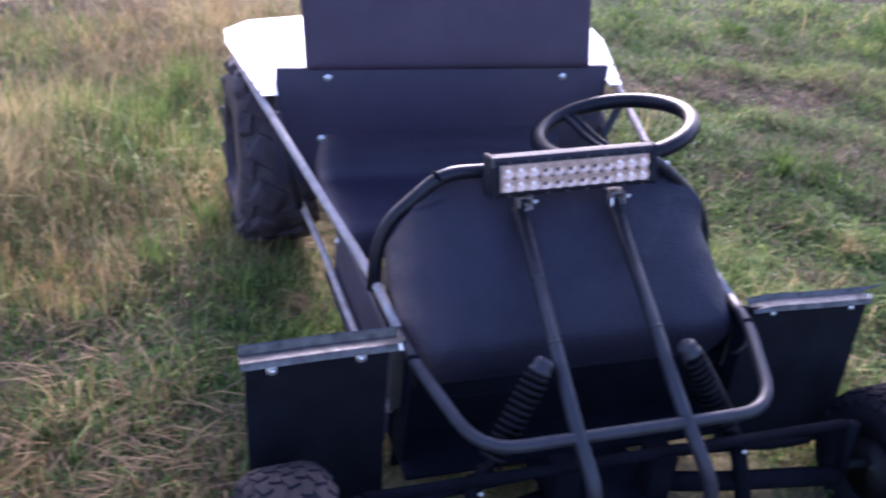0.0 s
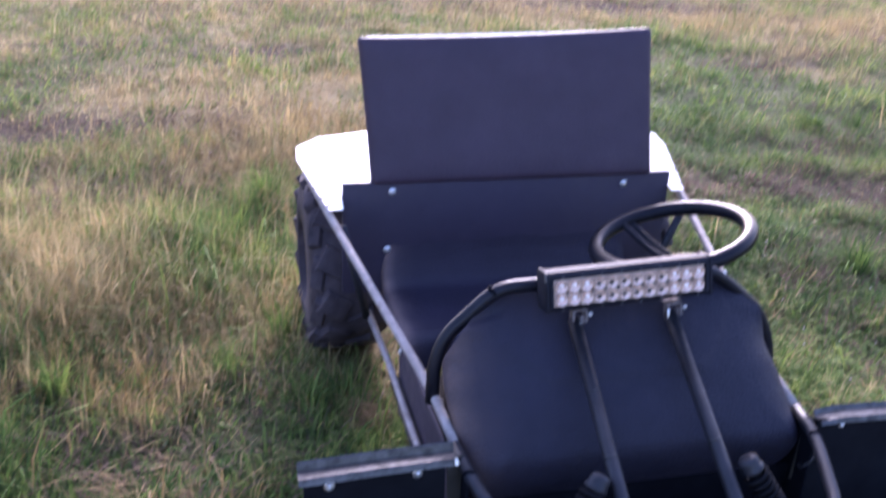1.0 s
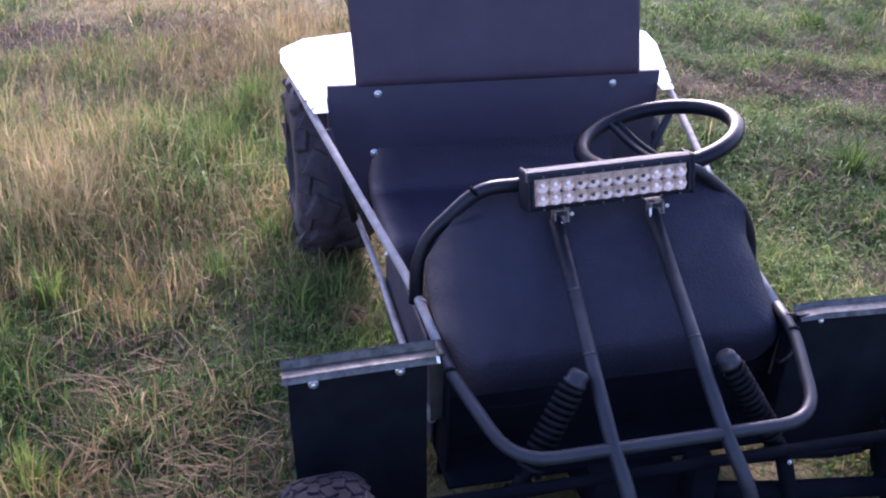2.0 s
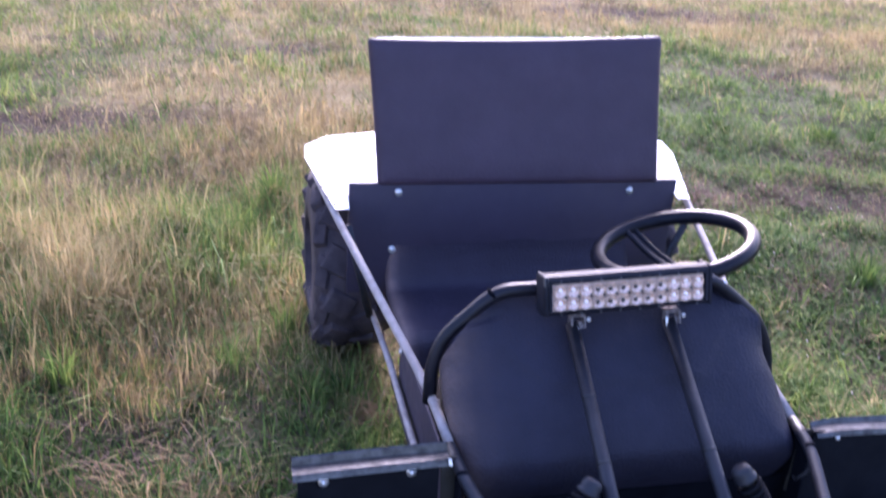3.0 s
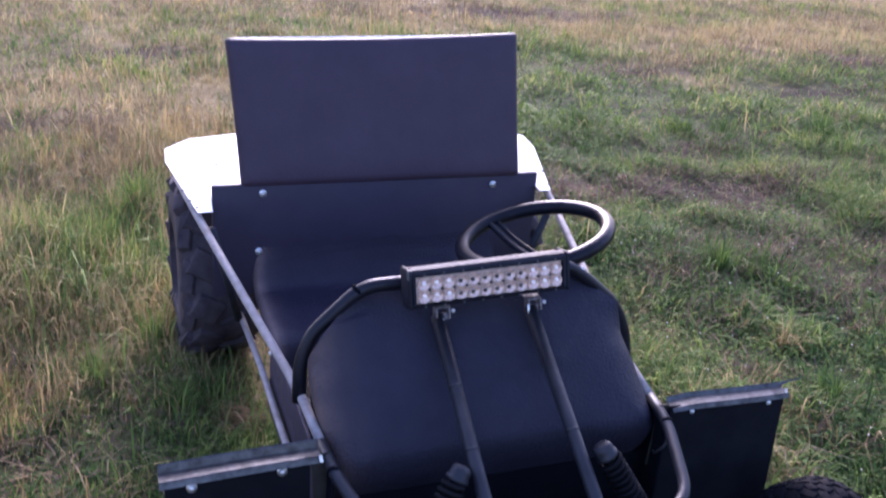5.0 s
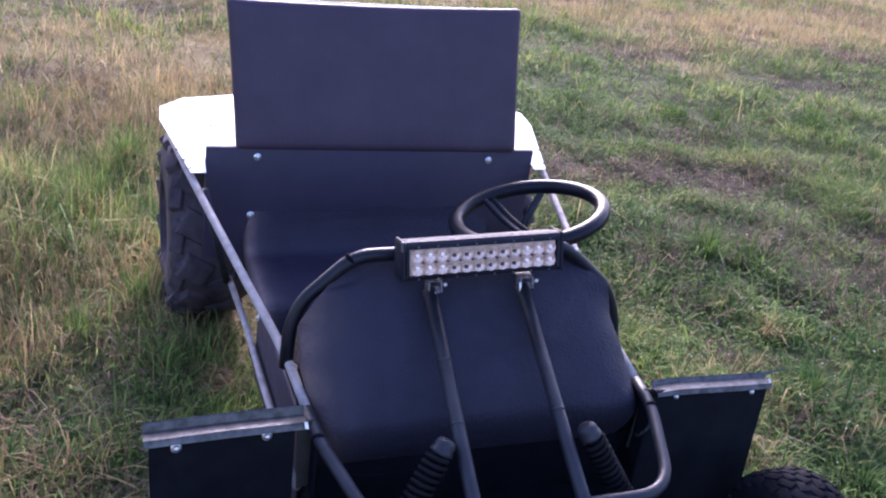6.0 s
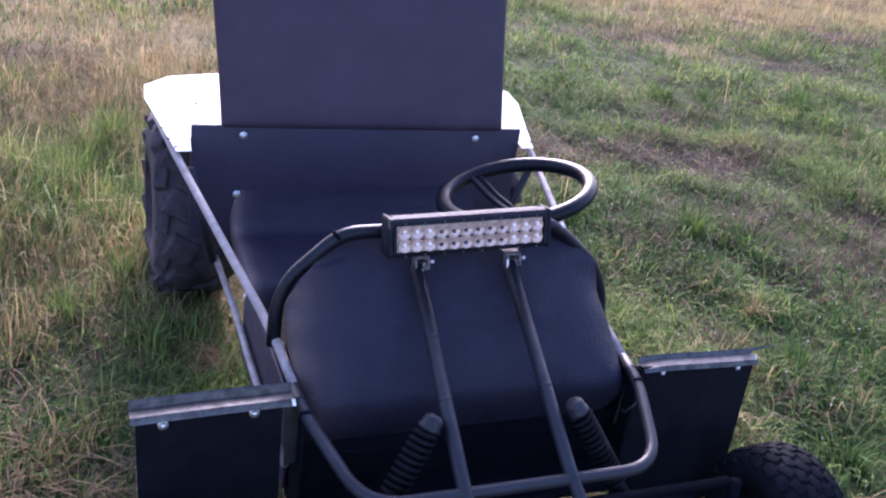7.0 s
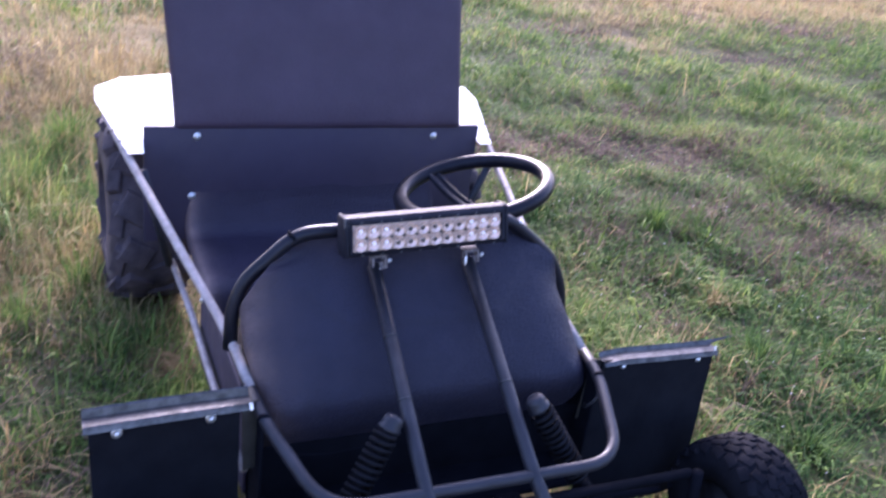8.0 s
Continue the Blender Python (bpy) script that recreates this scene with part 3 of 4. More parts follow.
def build_straw_heap():
    """A handful of dead straw on the grass at the kart's side."""
    rng = np.random.RandomState(61)
    n = 150
    x, y = rng.normal(-0.338, 0.022, n), rng.normal(0.472, 0.026, n)
    z = height(x, y) + 0.012 + 0.045 * np.exp(-((x + 0.35) / 0.035) ** 2 - ((y - 0.475) / 0.045) ** 2) * rng.rand(n)
    blades("straw_clump", x, y, z, rng.uniform(0.04, 0.10, n), rng.uniform(0.002, 0.0034, n), rng.uniform(0.95, 1.0, n), np.full(n, 0.1), rng.normal(3.0, 0.4, n), rng.uniform(0.3, 0.8, n),
           DEAD_STRAW, "small flat clump of orange-brown dead straw on the grass", rng, kind="stuff", category="straw")


def build_litter():
    """Trodden straw in small sheaves in front of the wing."""
    rng = np.random.RandomState(67)
    cols = []
    for k in range(34):
        cx, cy, turn = rng.normal(-0.70, 0.19), rng.normal(0.09, 0.14), rng.uniform(0, 6.283)
        n = rng.randint(4, 16)
        x, y = cx + rng.normal(0, 0.022, n), cy + rng.normal(0, 0.022, n)
        cols.append((x, y, height(x, y) + rng.uniform(0.012, 0.05, n), rng.uniform(0.04, 0.115, n), rng.uniform(0.0022, 0.0042, n),
                     rng.uniform(0.9, 1.0, n), rng.uniform(0, 0.2, n), turn + rng.normal(0, 0.5, n), np.full(n, rng.uniform(0.1, 0.95))))
    blades("straw_litter", *[np.concatenate(c) for c in zip(*cols)], DEAD_STRAW, "trodden orange-brown straw litter lying on the grass", rng, category="straw")


def build_stalks():
    """A few long pale stems arching in front of the rear tyre and out of the sward."""
    rng = np.random.RandomState(83)
    spots = [(-0.45, 0.66, 7, 0.15), (-0.40, 0.60, 4, 0.12), (-0.62, 0.30, 5, 0.13), (-0.80, 0.12, 6, 0.12), (0.95, 0.06, 6, 0.16), (1.02, -0.02, 5, 0.14), (-0.98, 0.55, 6, 0.17)]
    cols = []
    for cx, cy, n, h in spots:
        x, y = cx + rng.normal(0, 0.03, n), cy + rng.normal(0, 0.03, n)
        cols.append((x, y, height(x, y), h * rng.uniform(0.7, 1.25, n), rng.uniform(0.0018, 0.0028, n), rng.uniform(0.1, 0.6, n), rng.uniform(0.1, 0.6, n), rng.uniform(0, 6.283, n), rng.uniform(0.55, 1.0, n)))
    blades("dry_stalks", *[np.concatenate(c) for c in zip(*cols)], STRAW, "long pale dry grass stalks arching over the shorter grass", rng)


build_ground()
build_grass()
build_stalks()
build_clover()
build_tufts()
build_straw_heap()
build_litter()


# ---- mesh helpers ----
def part(name, bm, mat, parent, label="", sharp=40):
    """Links a bmesh as one mesh object under a thing or a part."""
    for f in bm.faces:
        f.smooth = True
    for e in bm.edges:
        if len(e.link_faces) == 2 and e.calc_face_angle(0) > radians(sharp):
            e.smooth = False
    me = bpy.data.meshes.new(name)
    bm.to_mesh(me)
    bm.free()
    me.materials.append(mat)
    ob = new(name, me)
    ob.parent = parent
    if label:
        ob["label"] = label
    return ob


def holder(name, parent):
    ob = new(name)
    ob.empty_display_size = 0.05
    ob.parent = parent
    return ob


def box(bm, centre, size, bevel=0.003, turn=None, segments=2):
    """A bevelled box."""
    m = Matrix.Translation(centre) @ (turn or Matrix()) @ Matrix.Diagonal((*size, 1))
    made = bmesh.ops.create_cube(bm, size=1, matrix=m)["verts"]
    if bevel:
        edges = list({e for v in made for e in v.link_edges})
        bmesh.ops.bevel(bm, geom=edges, offset=bevel, segments=segments, affect="EDGES", profile=0.5)


def filleted(points, radius, steps=6):
    """A path with its inner corners rounded."""
    pts = [Vector(p) for p in points]
    out = [pts[0]]
    for a, b, c in zip(pts, pts[1:], pts[2:]):
        u, v = (a - b), (c - b)
        d = min(radius, u.length * 0.45, v.length * 0.45)
        p, q = b + u.normalized() * d, b + v.normalized() * d
        for i in range(steps + 1):
            t = i / steps
            out.append(p * (1 - t) ** 2 + b * 2 * t * (1 - t) + q * t ** 2)
    out.append(pts[-1])
    return out


def tube(bm, points, r, n=14, caps=True, closed=False):
    """A round bar along a path; r is one radius or one for each point."""
    pts = [Vector(p) for p in points]
    rad = r if isinstance(r, (list, tuple)) else [r] * len(pts)
    count = len(pts)
    up, rings = None, []
    for i, p in enumerate(pts):
        a = pts[(i - 1) % count] if (closed or i > 0) else p
        b = pts[(i + 1) % count] if (closed or i < count - 1) else p
        t = (b - a).normalized()
        if up is None:
            up = t.orthogonal().normalized()
        up = (up - t * up.dot(t)).normalized()
        side = t.cross(up)
        rings.append([bm.verts.new(p + (up * math.cos(6.28319 * k / n) + side * math.sin(6.28319 * k / n)) * rad[i]) for k in range(n)])
    pairs = list(zip(rings, rings[1:])) + ([(rings[-1], rings[0])] if closed else [])
    for a, b in pairs:
        for k in range(n):
            bm.faces.new((a[k], a[(k + 1) % n], b[(k + 1) % n], b[k]))
    if caps and not closed:
        bm.faces.new(list(reversed(rings[0])))
        bm.faces.new(rings[-1])


def lathe(bm, profile, n, m):
    """Turns (radius, along) pairs about the z axis of m."""
    rings = []
    for r, z in profile:
        rings.append([bm.verts.new(m @ Vector((r * math.cos(6.28319 * k / n), r * math.sin(6.28319 * k / n), z))) for k in range(n)])
    for a, b in zip(rings, rings[1:]):
        for k in range(n):
            bm.faces.new((a[k], a[(k + 1) % n], b[(k + 1) % n], b[k]))
    if profile[0][0] > 1e-5:
        bm.faces.new(list(reversed(rings[0])))
    if profile[-1][0] > 1e-5:
        bm.faces.new(rings[-1])


def sheet(bm, rows, thickness, m=None):
    """A sheet through rows of points, given a thickness."""
    grid = [[bm.verts.new((m @ Vector(p)) if m else Vector(p)) for p in row] for row in rows]
    faces = []
    for a, b in zip(grid, grid[1:]):
        for k in range(len(a) - 1):
            faces.append(bm.faces.new((a[k], a[k + 1], b[k + 1], b[k])))
    bm.normal_update()
    bmesh.ops.solidify(bm, geom=faces, thickness=thickness)


def bolt(name, place, normal, r, parent, label="", washer=1.9):
    """A domed bolt on its washer."""
    bm = bmesh.new()
    m = Matrix.Translation(place) @ Vector(normal).to_track_quat("Z", "Y").to_matrix().to_4x4()
    lathe(bm, [(r * washer, 0), (r * washer, 0.0015), (r * 1.05, 0.002)], 14, m)
    lathe(bm, [(r, 0.0015), (r, r * 0.7), (r * 0.7, r * 1.1), (0.0001, r * 1.25)], 6, m)
    return part(name, bm, BOLT, parent, label)


def cushion(name, parent, mat, centre, w, h, edge, puff, m, label="", nx=44, ny=30, taper=None, seed=1, corner=1.5, open_top=False, skew=None, bow=0.0, waist=0.0, fold=None):
    """An upholstered pad on a board: rounded rim, slightly puffed and uneven face. m turns (across, up, out)."""
    bm = bmesh.new()
    def spread(n):
        t = np.linspace(-1, 1, n)
        return np.sign(t) * (1 - (1 - np.abs(t)) ** 1.7)
    us, vs = spread(nx), spread(ny)
    front, back = [], []
    for v in vs:
        rf, rb = [], []
        for u in us:
            hw, dv = (taper(v) if taper else w / 2), h / 2
            x, y = u * hw, v * dv
            dx, dy = hw - abs(x), dv - abs(y)
            rr = edge * corner
            if dx < rr and dy < rr and not (open_top and v > 0):                      # rounded corner
                cx, cy = (rr - dx), (rr - dy)
                d = rr - math.hypot(cx, cy)
                if d < 0:
                    k = rr / math.hypot(cx, cy)
                    x, y = math.copysign(hw - rr + cx * k, x), math.copysign(dv - rr + cy * k, y)
                    d = 0.0
            else:
                d = min(dx, dy)
            if open_top and v > 0:
                d = dx
            d = min(d, dy if not (open_top and v > 0) else d)
            if open_top and dx < dy:
                d = min(d, dx / (2.3 if x < 0 else 1.6))   # wider roll along the sides
            if open_top and v < 0:
                d = min(d, dy / 2.3)                     # deep roll at the front edge
            z = edge * math.sqrt(max(0.0, 1 - (1 - min(d / edge, 1)) ** 2))
            if open_top:                                 # stretched flat where it meets the hoop
                f = min(1.0, max(0.0, (v - 0.28) / 0.35))
                f = f * f * (3 - 2 * f)
                z = z * (1 - f) + edge * f
            z += puff * (1 - math.exp(-(min(d, dy) / (edge * 2.2)) ** 1.3)) if dy > 0 and d > 0 else 0.0
            if v > 0:
                y -= bow * v * (1 - u * u) + bow * 0.5 * v * (1 - u)   # slack top edge, lower at one end
            elif waist:
                y -= 0.006 * v * (1 - u)                 # lower edge rises at one end
            x *= 1 - waist * (1 - v * v)
            x += skew(v) if skew else 0.0
            under = 0.065 * (max(0.0, -v - 0.66) / 0.34) ** 2 if open_top else 0.0   # the front edge rolls under
            z -= under
            if fold:
                z -= 0.007 * math.exp(-((y - fold[1] - 0.22 * (x - fold[0])) / 0.007) ** 2 - ((x - fold[0]) / 0.040) ** 2)
            z += 0.0016 * min(d / edge, 1) * noise.noise(Vector((x * 9 + seed, y * 9, seed)))
            rf.append(bm.verts.new(m @ (Vector(centre) * 0 + Vector((x, y, z)))))
            rb.append(bm.verts.new(m @ Vector((x * 0.985, y * 0.985, -0.012 - under))))
        front.append(rf)
        back.append(rb)
    for j in range(ny - 1):
        for i in range(nx - 1):
            bm.faces.new((front[j][i], front[j][i + 1], front[j + 1][i + 1], front[j + 1][i]))
            bm.faces.new((back[j][i], back[j + 1][i], back[j + 1][i + 1], back[j][i + 1]))
    rim = [(0, i) for i in range(nx)] + [(j, nx - 1) for j in range(1, ny)] + [(ny - 1, i) for i in range(nx - 2, -1, -1)] + [(j, 0) for j in range(ny - 2, 0, -1)]
    for a, b in zip(rim, rim[1:] + rim[:1]):
        bm.faces.new((back[a[0]][a[1]], back[b[0]][b[1]], front[b[0]][b[1]], front[a[0]][a[1]]))
    bmesh.ops.remove_doubles(bm, verts=bm.verts, dist=0.00005)
    for v in bm.verts:
        v.co += Vector(centre)
    bmesh.ops.recalc_face_normals(bm, faces=bm.faces)
    return part(name, bm, mat, parent, label, sharp=70)


def axes(x, y, z):
    """A turn whose columns are the three given directions."""
    return Matrix((Vector(x).normalized(), Vector(y).normalized(), Vector(z).normalized())).transposed().to_4x4()


# ---- the kart ----
kart = new("off_road_kart")
tagged(kart, "home-built black off-road kart with tube frame parked on grass", "kart")

# deck over the rear wheels: one bent white sheet, rising to the rear
DECK_Y, DECK_Z, DECK_RISE = 0.60, 0.470, 0.18


def deck_z(y):
    return DECK_Z + (y - DECK_Y) * DECK_RISE


bm = bmesh.new()
outline = [(-0.425, 0.594), (-0.393, 0.594), (-0.391, 0.652), (0.393, 0.652), (0.393, 0.609), (0.423, 0.609), (0.474, 0.83), (0.470, 0.895), (0.41, 0.935),
           (0.28, 0.955), (-0.28, 0.955), (-0.41, 0.931), (-0.468, 0.885), (-0.473, 0.825)]
face = bm.faces.new([bm.verts.new((x, y, deck_z(y))) for x, y in outline])
bm.normal_update()
bmesh.ops.solidify(bm, geom=[face], thickness=-0.002)
bmesh.ops.triangulate(bm, faces=[f for f in bm.faces if len(f.verts) > 4])
deck = part("rear_deck", bm, WHITE, kart, "white-painted sheet over the rear wheels", sharp=20)
for x, y in [(-0.446, 0.69), (-0.435, 0.645), (-0.424, 0.612), (-0.36, 0.80), (0.441, 0.70), (0.428, 0.635)]:
    b2 = bmesh.new()
    lathe(b2, [(0.004, 0), (0.0035, 0.0015), (0.0001, 0.002)], 8, Matrix.Translation((x, y, deck_z(y) + 0.002)))
    part("rivet", b2, STRAP, deck)

# seat: back board, backrest, seat cushion
bm = bmesh.new()
box(bm, (0.003, 0.643, 0.377), (0.786, 0.014, 0.270), 0.003, pose(0, 0, 0, 0, 0.2, 0))
board = part("seat_back_board", bm, BOARD, kart, "wide matt black board behind the seat")
for x, z in [(-0.278, 0.491), (0.278, 0.486), (-0.288, 0.351)]:
    bolt("bolt", (x, 0.6355, z), (0, -1, 0), 0.0046, board, "zinc bolt on a washer")

lean = math.atan2(0.712 - 0.625, 0.826 - 0.512)
c, s = math.cos(lean), math.sin(lean)
cushion("backrest", kart, VINYL, (0.001, 0.684, 0.664), 0.676, 0.342, 0.013, 0.006, pose(0, 0, 0, 0, -0.9, 0) @ axes((1, 0, 0), (0, s, c), (0, -c, s)), "padded black vinyl backrest", seed=2, corner=0.8, bow=0.006, waist=0.006, taper=lambda v: 0.3400 + 0.0045 * v, skew=lambda v: 0.0035 - 0.0025 * v)
bm = bmesh.new()
box(bm, (0.0045, 0.686 + 0.021 * c, 0.6635 - 0.021 * s + 0.001), (0.646, 0.333, 0.013), 0.002, pose(0, 0, 0, 0, -0.9, 0) @ axes((1, 0, 0), (0, s, c), (0, -c, s)))
part("backrest_board", bm, PALE, kart, "pale board edge behind the backrest")
for x in (-0.2, 0.2):
    bm = bmesh.new()
    tube(bm, [(x, 0.67, 0.40), (x, 0.70, 0.55), (x, 0.755, 0.76)], 0.010)
    part("backrest_support", bm, BLACK_TUBE, kart)


def build_seat():
    """One padded shell that curves from the back board down into the bench, with rolled ends."""
    bm = bmesh.new()
    path = filleted([(0, 0.6400, 0.400), (0, 0.632, 0.325), (0, 0.604, 0.266), (0, 0.372, 0.268), (0, 0.350, 0.200)], 0.066, 9)
    half, roll, deep = 0.302, 0.022, 0.040
    xs = [half * math.copysign(1 - (1 - abs(t)) ** 1.8, t) for t in np.linspace(-1, 1, 40)]
    grid, under = [], []
    for k, p in enumerate(path):
        a, b = path[max(k - 1, 0)], path[min(k + 1, len(path) - 1)]
        t = (b - a).normalized()
        out = Vector((1, 0, 0)).cross(t) * -1
        if out.z < 0 and out.y > 0:
            out = -out
        row, low = [], []
        for x in xs:
            d = min((half - abs(x)) / roll, 1)
            z = roll * (math.sqrt(max(0, 1 - (1 - d) ** 2)) - 1) + 0.0014 * noise.noise(Vector((x * 10, k * 0.4, 3)))
            row.append(bm.verts.new(Vector((x, p.y, p.z)) + out * z))
            low.append(bm.verts.new(Vector((x * 0.97, p.y, p.z)) - out * deep))
        grid.append(row)
        under.append(low)
    for j in range(len(path) - 1):
        for i in range(len(xs) - 1):
            bm.faces.new((grid[j][i], grid[j][i + 1], grid[j + 1][i + 1], grid[j + 1][i]))
            bm.faces.new((under[j][i], under[j + 1][i], under[j + 1][i + 1], under[j][i + 1]))
        for e in (0, -1):
            bm.faces.new((grid[j][e], grid[j + 1][e], under[j + 1][e], under[j][e]))
    for e in (0, -1):
        for i in range(len(xs) - 1):
            bm.faces.new((grid[e][i], under[e][i], under[e][i + 1], grid[e][i + 1]))
    bmesh.ops.recalc_face_normals(bm, faces=bm.faces)
    return part("seat", bm, SEAT_VINYL, kart, "padded black vinyl seat curving up its back board", sharp=60)


build_seat()
bm = bmesh.new()
box(bm, (0, 0.49, 0.222), (0.56, 0.24, 0.016), 0.003)
part("seat_board", bm, BOARD, kart)


# frame tubes
def frame_tube(name, pts, r, mat, bend=0.05, parent=None, label=""):
    b = bmesh.new()
    tube(b, filleted(pts, bend), r)
    return part(name, b, mat, parent or kart, label)


for sx in (-1, 1):
    frame_tube("side_rail", [(sx * 0.452, 0.80, 0.484), (sx * 0.424, 0.61, 0.455), (sx * 0.366, 0.29, 0.396), (sx * 0.318, 0.03, 0.348), (sx * 0.3085, -0.105, 0.3265)], 0.0083, GREY_TUBE, 0.06,
               label="bare grey steel side tube")
    frame_tube("lower_rail", [(sx * 0.333, 0.62, 0.20), (sx * 0.326, 0.40, 0.197), (sx * 0.327, 0.15, 0.194), (sx * 0.318, -0.11, 0.18)], 0.0070, GREY_TUBE if sx < 0 else BLACK_TUBE, 0.05,
               label="grey lower frame tube")
    frame_tube("brace", [(sx * 0.400, 0.56, 0.444), (sx * 0.34, 0.60, 0.20)], 0.009, BLACK_TUBE)

loop = [(-0.3090, -0.095, 0.3280), (-0.303, -0.168, 0.317), (-0.250, -0.338, 0.273), (0.250, -0.338, 0.273), (0.303, -0.168, 0.317), (0.3090, -0.095, 0.3280)]
bm = bmesh.new()
path = filleted(loop, 0.065)
tube(bm, path, [0.0088] + [0.0104] * (len(path) - 2) + [0.0088])
bumper = part("front_bumper", bm, BLACK_TUBE, kart, "black tube bumper loop")
hoop_pts = [(-0.321, 0.022, 0.335), (-0.318, 0.030, 0.408), (-0.298, 0.034, 0.4575), (-0.214, 0.036, 0.537), (0.172, 0.036, 0.546), (0.216, 0.036, 0.516), (0.284, 0.034, 0.458), (0.311, 0.028, 0.400), (0.320, 0.022, 0.335)]
hoop = frame_tube("dash_hoop", hoop_pts, 0.0122, FOAM, 0.034, label="black foam-sleeved tube hoop over the bonnet")
for x, z in ((-0.220, 0.5315),):
    bm = bmesh.new()
    p, d = Vector((x, 0.036, z)), Vector((0.7, 0, 0.66)).normalized()
    tube(bm, [p - d * 0.0035, p - d * 0.002, p + d * 0.002, p + d * 0.0035], [0.0110, 0.0126, 0.0126, 0.0110])
    part("joint_ring", bm, NOSE, hoop)
for x, y, z in [(-0.3145, 0.004, 0.3435), (0.303, -0.165, 0.3175), (-0.303, -0.165, 0.3175)]:
    bm = bmesh.new()
    d = Vector((0.004, 0.012, 0.003)) * 0.25
    tube(bm, [Vector((x, y, z)) - d, Vector((x, y, z)) + d], 0.0094 if y > -0.1 else 0.0112)
    part("joint_ring", bm, GREY_TUBE if y > -0.1 else NOSE, bumper)
bolt("bolt", (0.205, 0.034, 0.5365), (0.5, -0.6, 0.6), 0.0028, hoop, "bright bolt in the hoop")

# two posts that carry the light, running on ahead under the bumper
posts = []
for sx in (-1, 1):
    top = 0.492
    if sx < 0:
        p = [(-0.0905, -0.012, top), (-0.0945, -0.338, 0.275), (-0.084, -0.396, 0.222), (-0.076, -0.405, 0.12)]
    else:
        p = [(0.0835, -0.012, top), (0.0893, -0.338, 0.275), (0.104, -0.385, 0.228), (0.118, -0.400, 0.192), (0.125, -0.405, 0.12)]
    post = frame_tube("light_post", p, 0.0118 if sx < 0 else 0.0116, BLACK_TUBE, 0.03, label="black tube post carrying the light bar")
    posts.append(post)
    a, b = Vector(p[0]), Vector(p[1])
    for f in (0.60,) if sx > 0 else (0.34, 0.62):
        q, d = a.lerp(b, f), (b - a).normalized() * 0.0022
        bm = bmesh.new()
        tube(bm, [q - d, q + d], 0.0124)
        part("cable_tie", bm, TIE, post)
frame_tube("front_skid", [(-0.13, -0.405, 0.118), (0.13, -0.405, 0.118)], 0.010, BLACK_TUBE)

# bonnet pad, sloping down to the front
top, low = Vector((0, 0.086, 0.489)), Vector((0, -0.150, 0.252))
along = (top - low)


def bonnet_half(v):
    return float(np.interp(v, [-1, -0.6, -0.05, 0.40, 0.63, 0.81, 0.95, 1], [0.292, 0.298, 0.303, 0.2965, 0.271, 0.240, 0.199, 0.190]))


def bonnet_shift(v):
    return float(np.interp(v, [-1, -0.6, -0.3, 0.2, 0.40, 0.63, 1], [0.010, 0.006, -0.002, -0.012, -0.0135, -0.005, -0.009]))


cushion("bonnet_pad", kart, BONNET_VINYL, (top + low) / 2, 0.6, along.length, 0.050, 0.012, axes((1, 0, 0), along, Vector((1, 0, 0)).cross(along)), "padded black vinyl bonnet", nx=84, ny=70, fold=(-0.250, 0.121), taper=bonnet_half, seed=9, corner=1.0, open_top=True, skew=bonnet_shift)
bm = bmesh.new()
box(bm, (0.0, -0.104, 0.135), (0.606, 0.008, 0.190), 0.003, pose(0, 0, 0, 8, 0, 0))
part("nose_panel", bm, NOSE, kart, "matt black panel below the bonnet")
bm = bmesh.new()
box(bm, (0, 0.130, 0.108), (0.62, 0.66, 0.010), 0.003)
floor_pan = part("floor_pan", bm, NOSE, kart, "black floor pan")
# added plate: keeps the space behind the bumper dark
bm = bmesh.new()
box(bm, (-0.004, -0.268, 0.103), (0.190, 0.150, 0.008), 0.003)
part("dark_under_plate", bm, NOSE, kart, "black plate added to darken the space under the nose")
bolt("bolt", (-0.3155, 0.322, 0.262), (-1, 0, 0), 0.004, floor_pan, "dull bolt head")
for sx in (-1, 1):
    bm = bmesh.new()
    box(bm, (sx * 0.312, 0.125, 0.203), (0.006, 0.43, 0.180), 0.002)
    part("footwell_side", bm, BOARD, kart, "matt black panel between the side tubes")
    # added filler, so that no bright grass shows beside the bonnet
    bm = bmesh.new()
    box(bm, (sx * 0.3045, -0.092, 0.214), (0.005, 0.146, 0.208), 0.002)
    part("dark_gap_panel", bm, NOSE, kart, "matt black panel added to darken the gap beside the bonnet")


# retaining clips and a loose wire along the lower edge of the bonnet
for sx in (-1, 1):
    bm = bmesh.new()
    tube(bm, filleted([(sx * 0.298, -0.182, 0.300), (sx * 0.285, -0.196, 0.292), (sx * 0.272, -0.188, 0.272), (sx * 0.282, -0.168, 0.262)], 0.008), 0.0022, 8)
    part("clip", bm, TIE, kart)
frame_tube("wire", [(-0.272, -0.192, 0.268), (-0.22, -0.200, 0.262), (-0.14, -0.198, 0.264), (-0.10, -0.19, 0.266)], 0.0010, NOSE, 0.03)


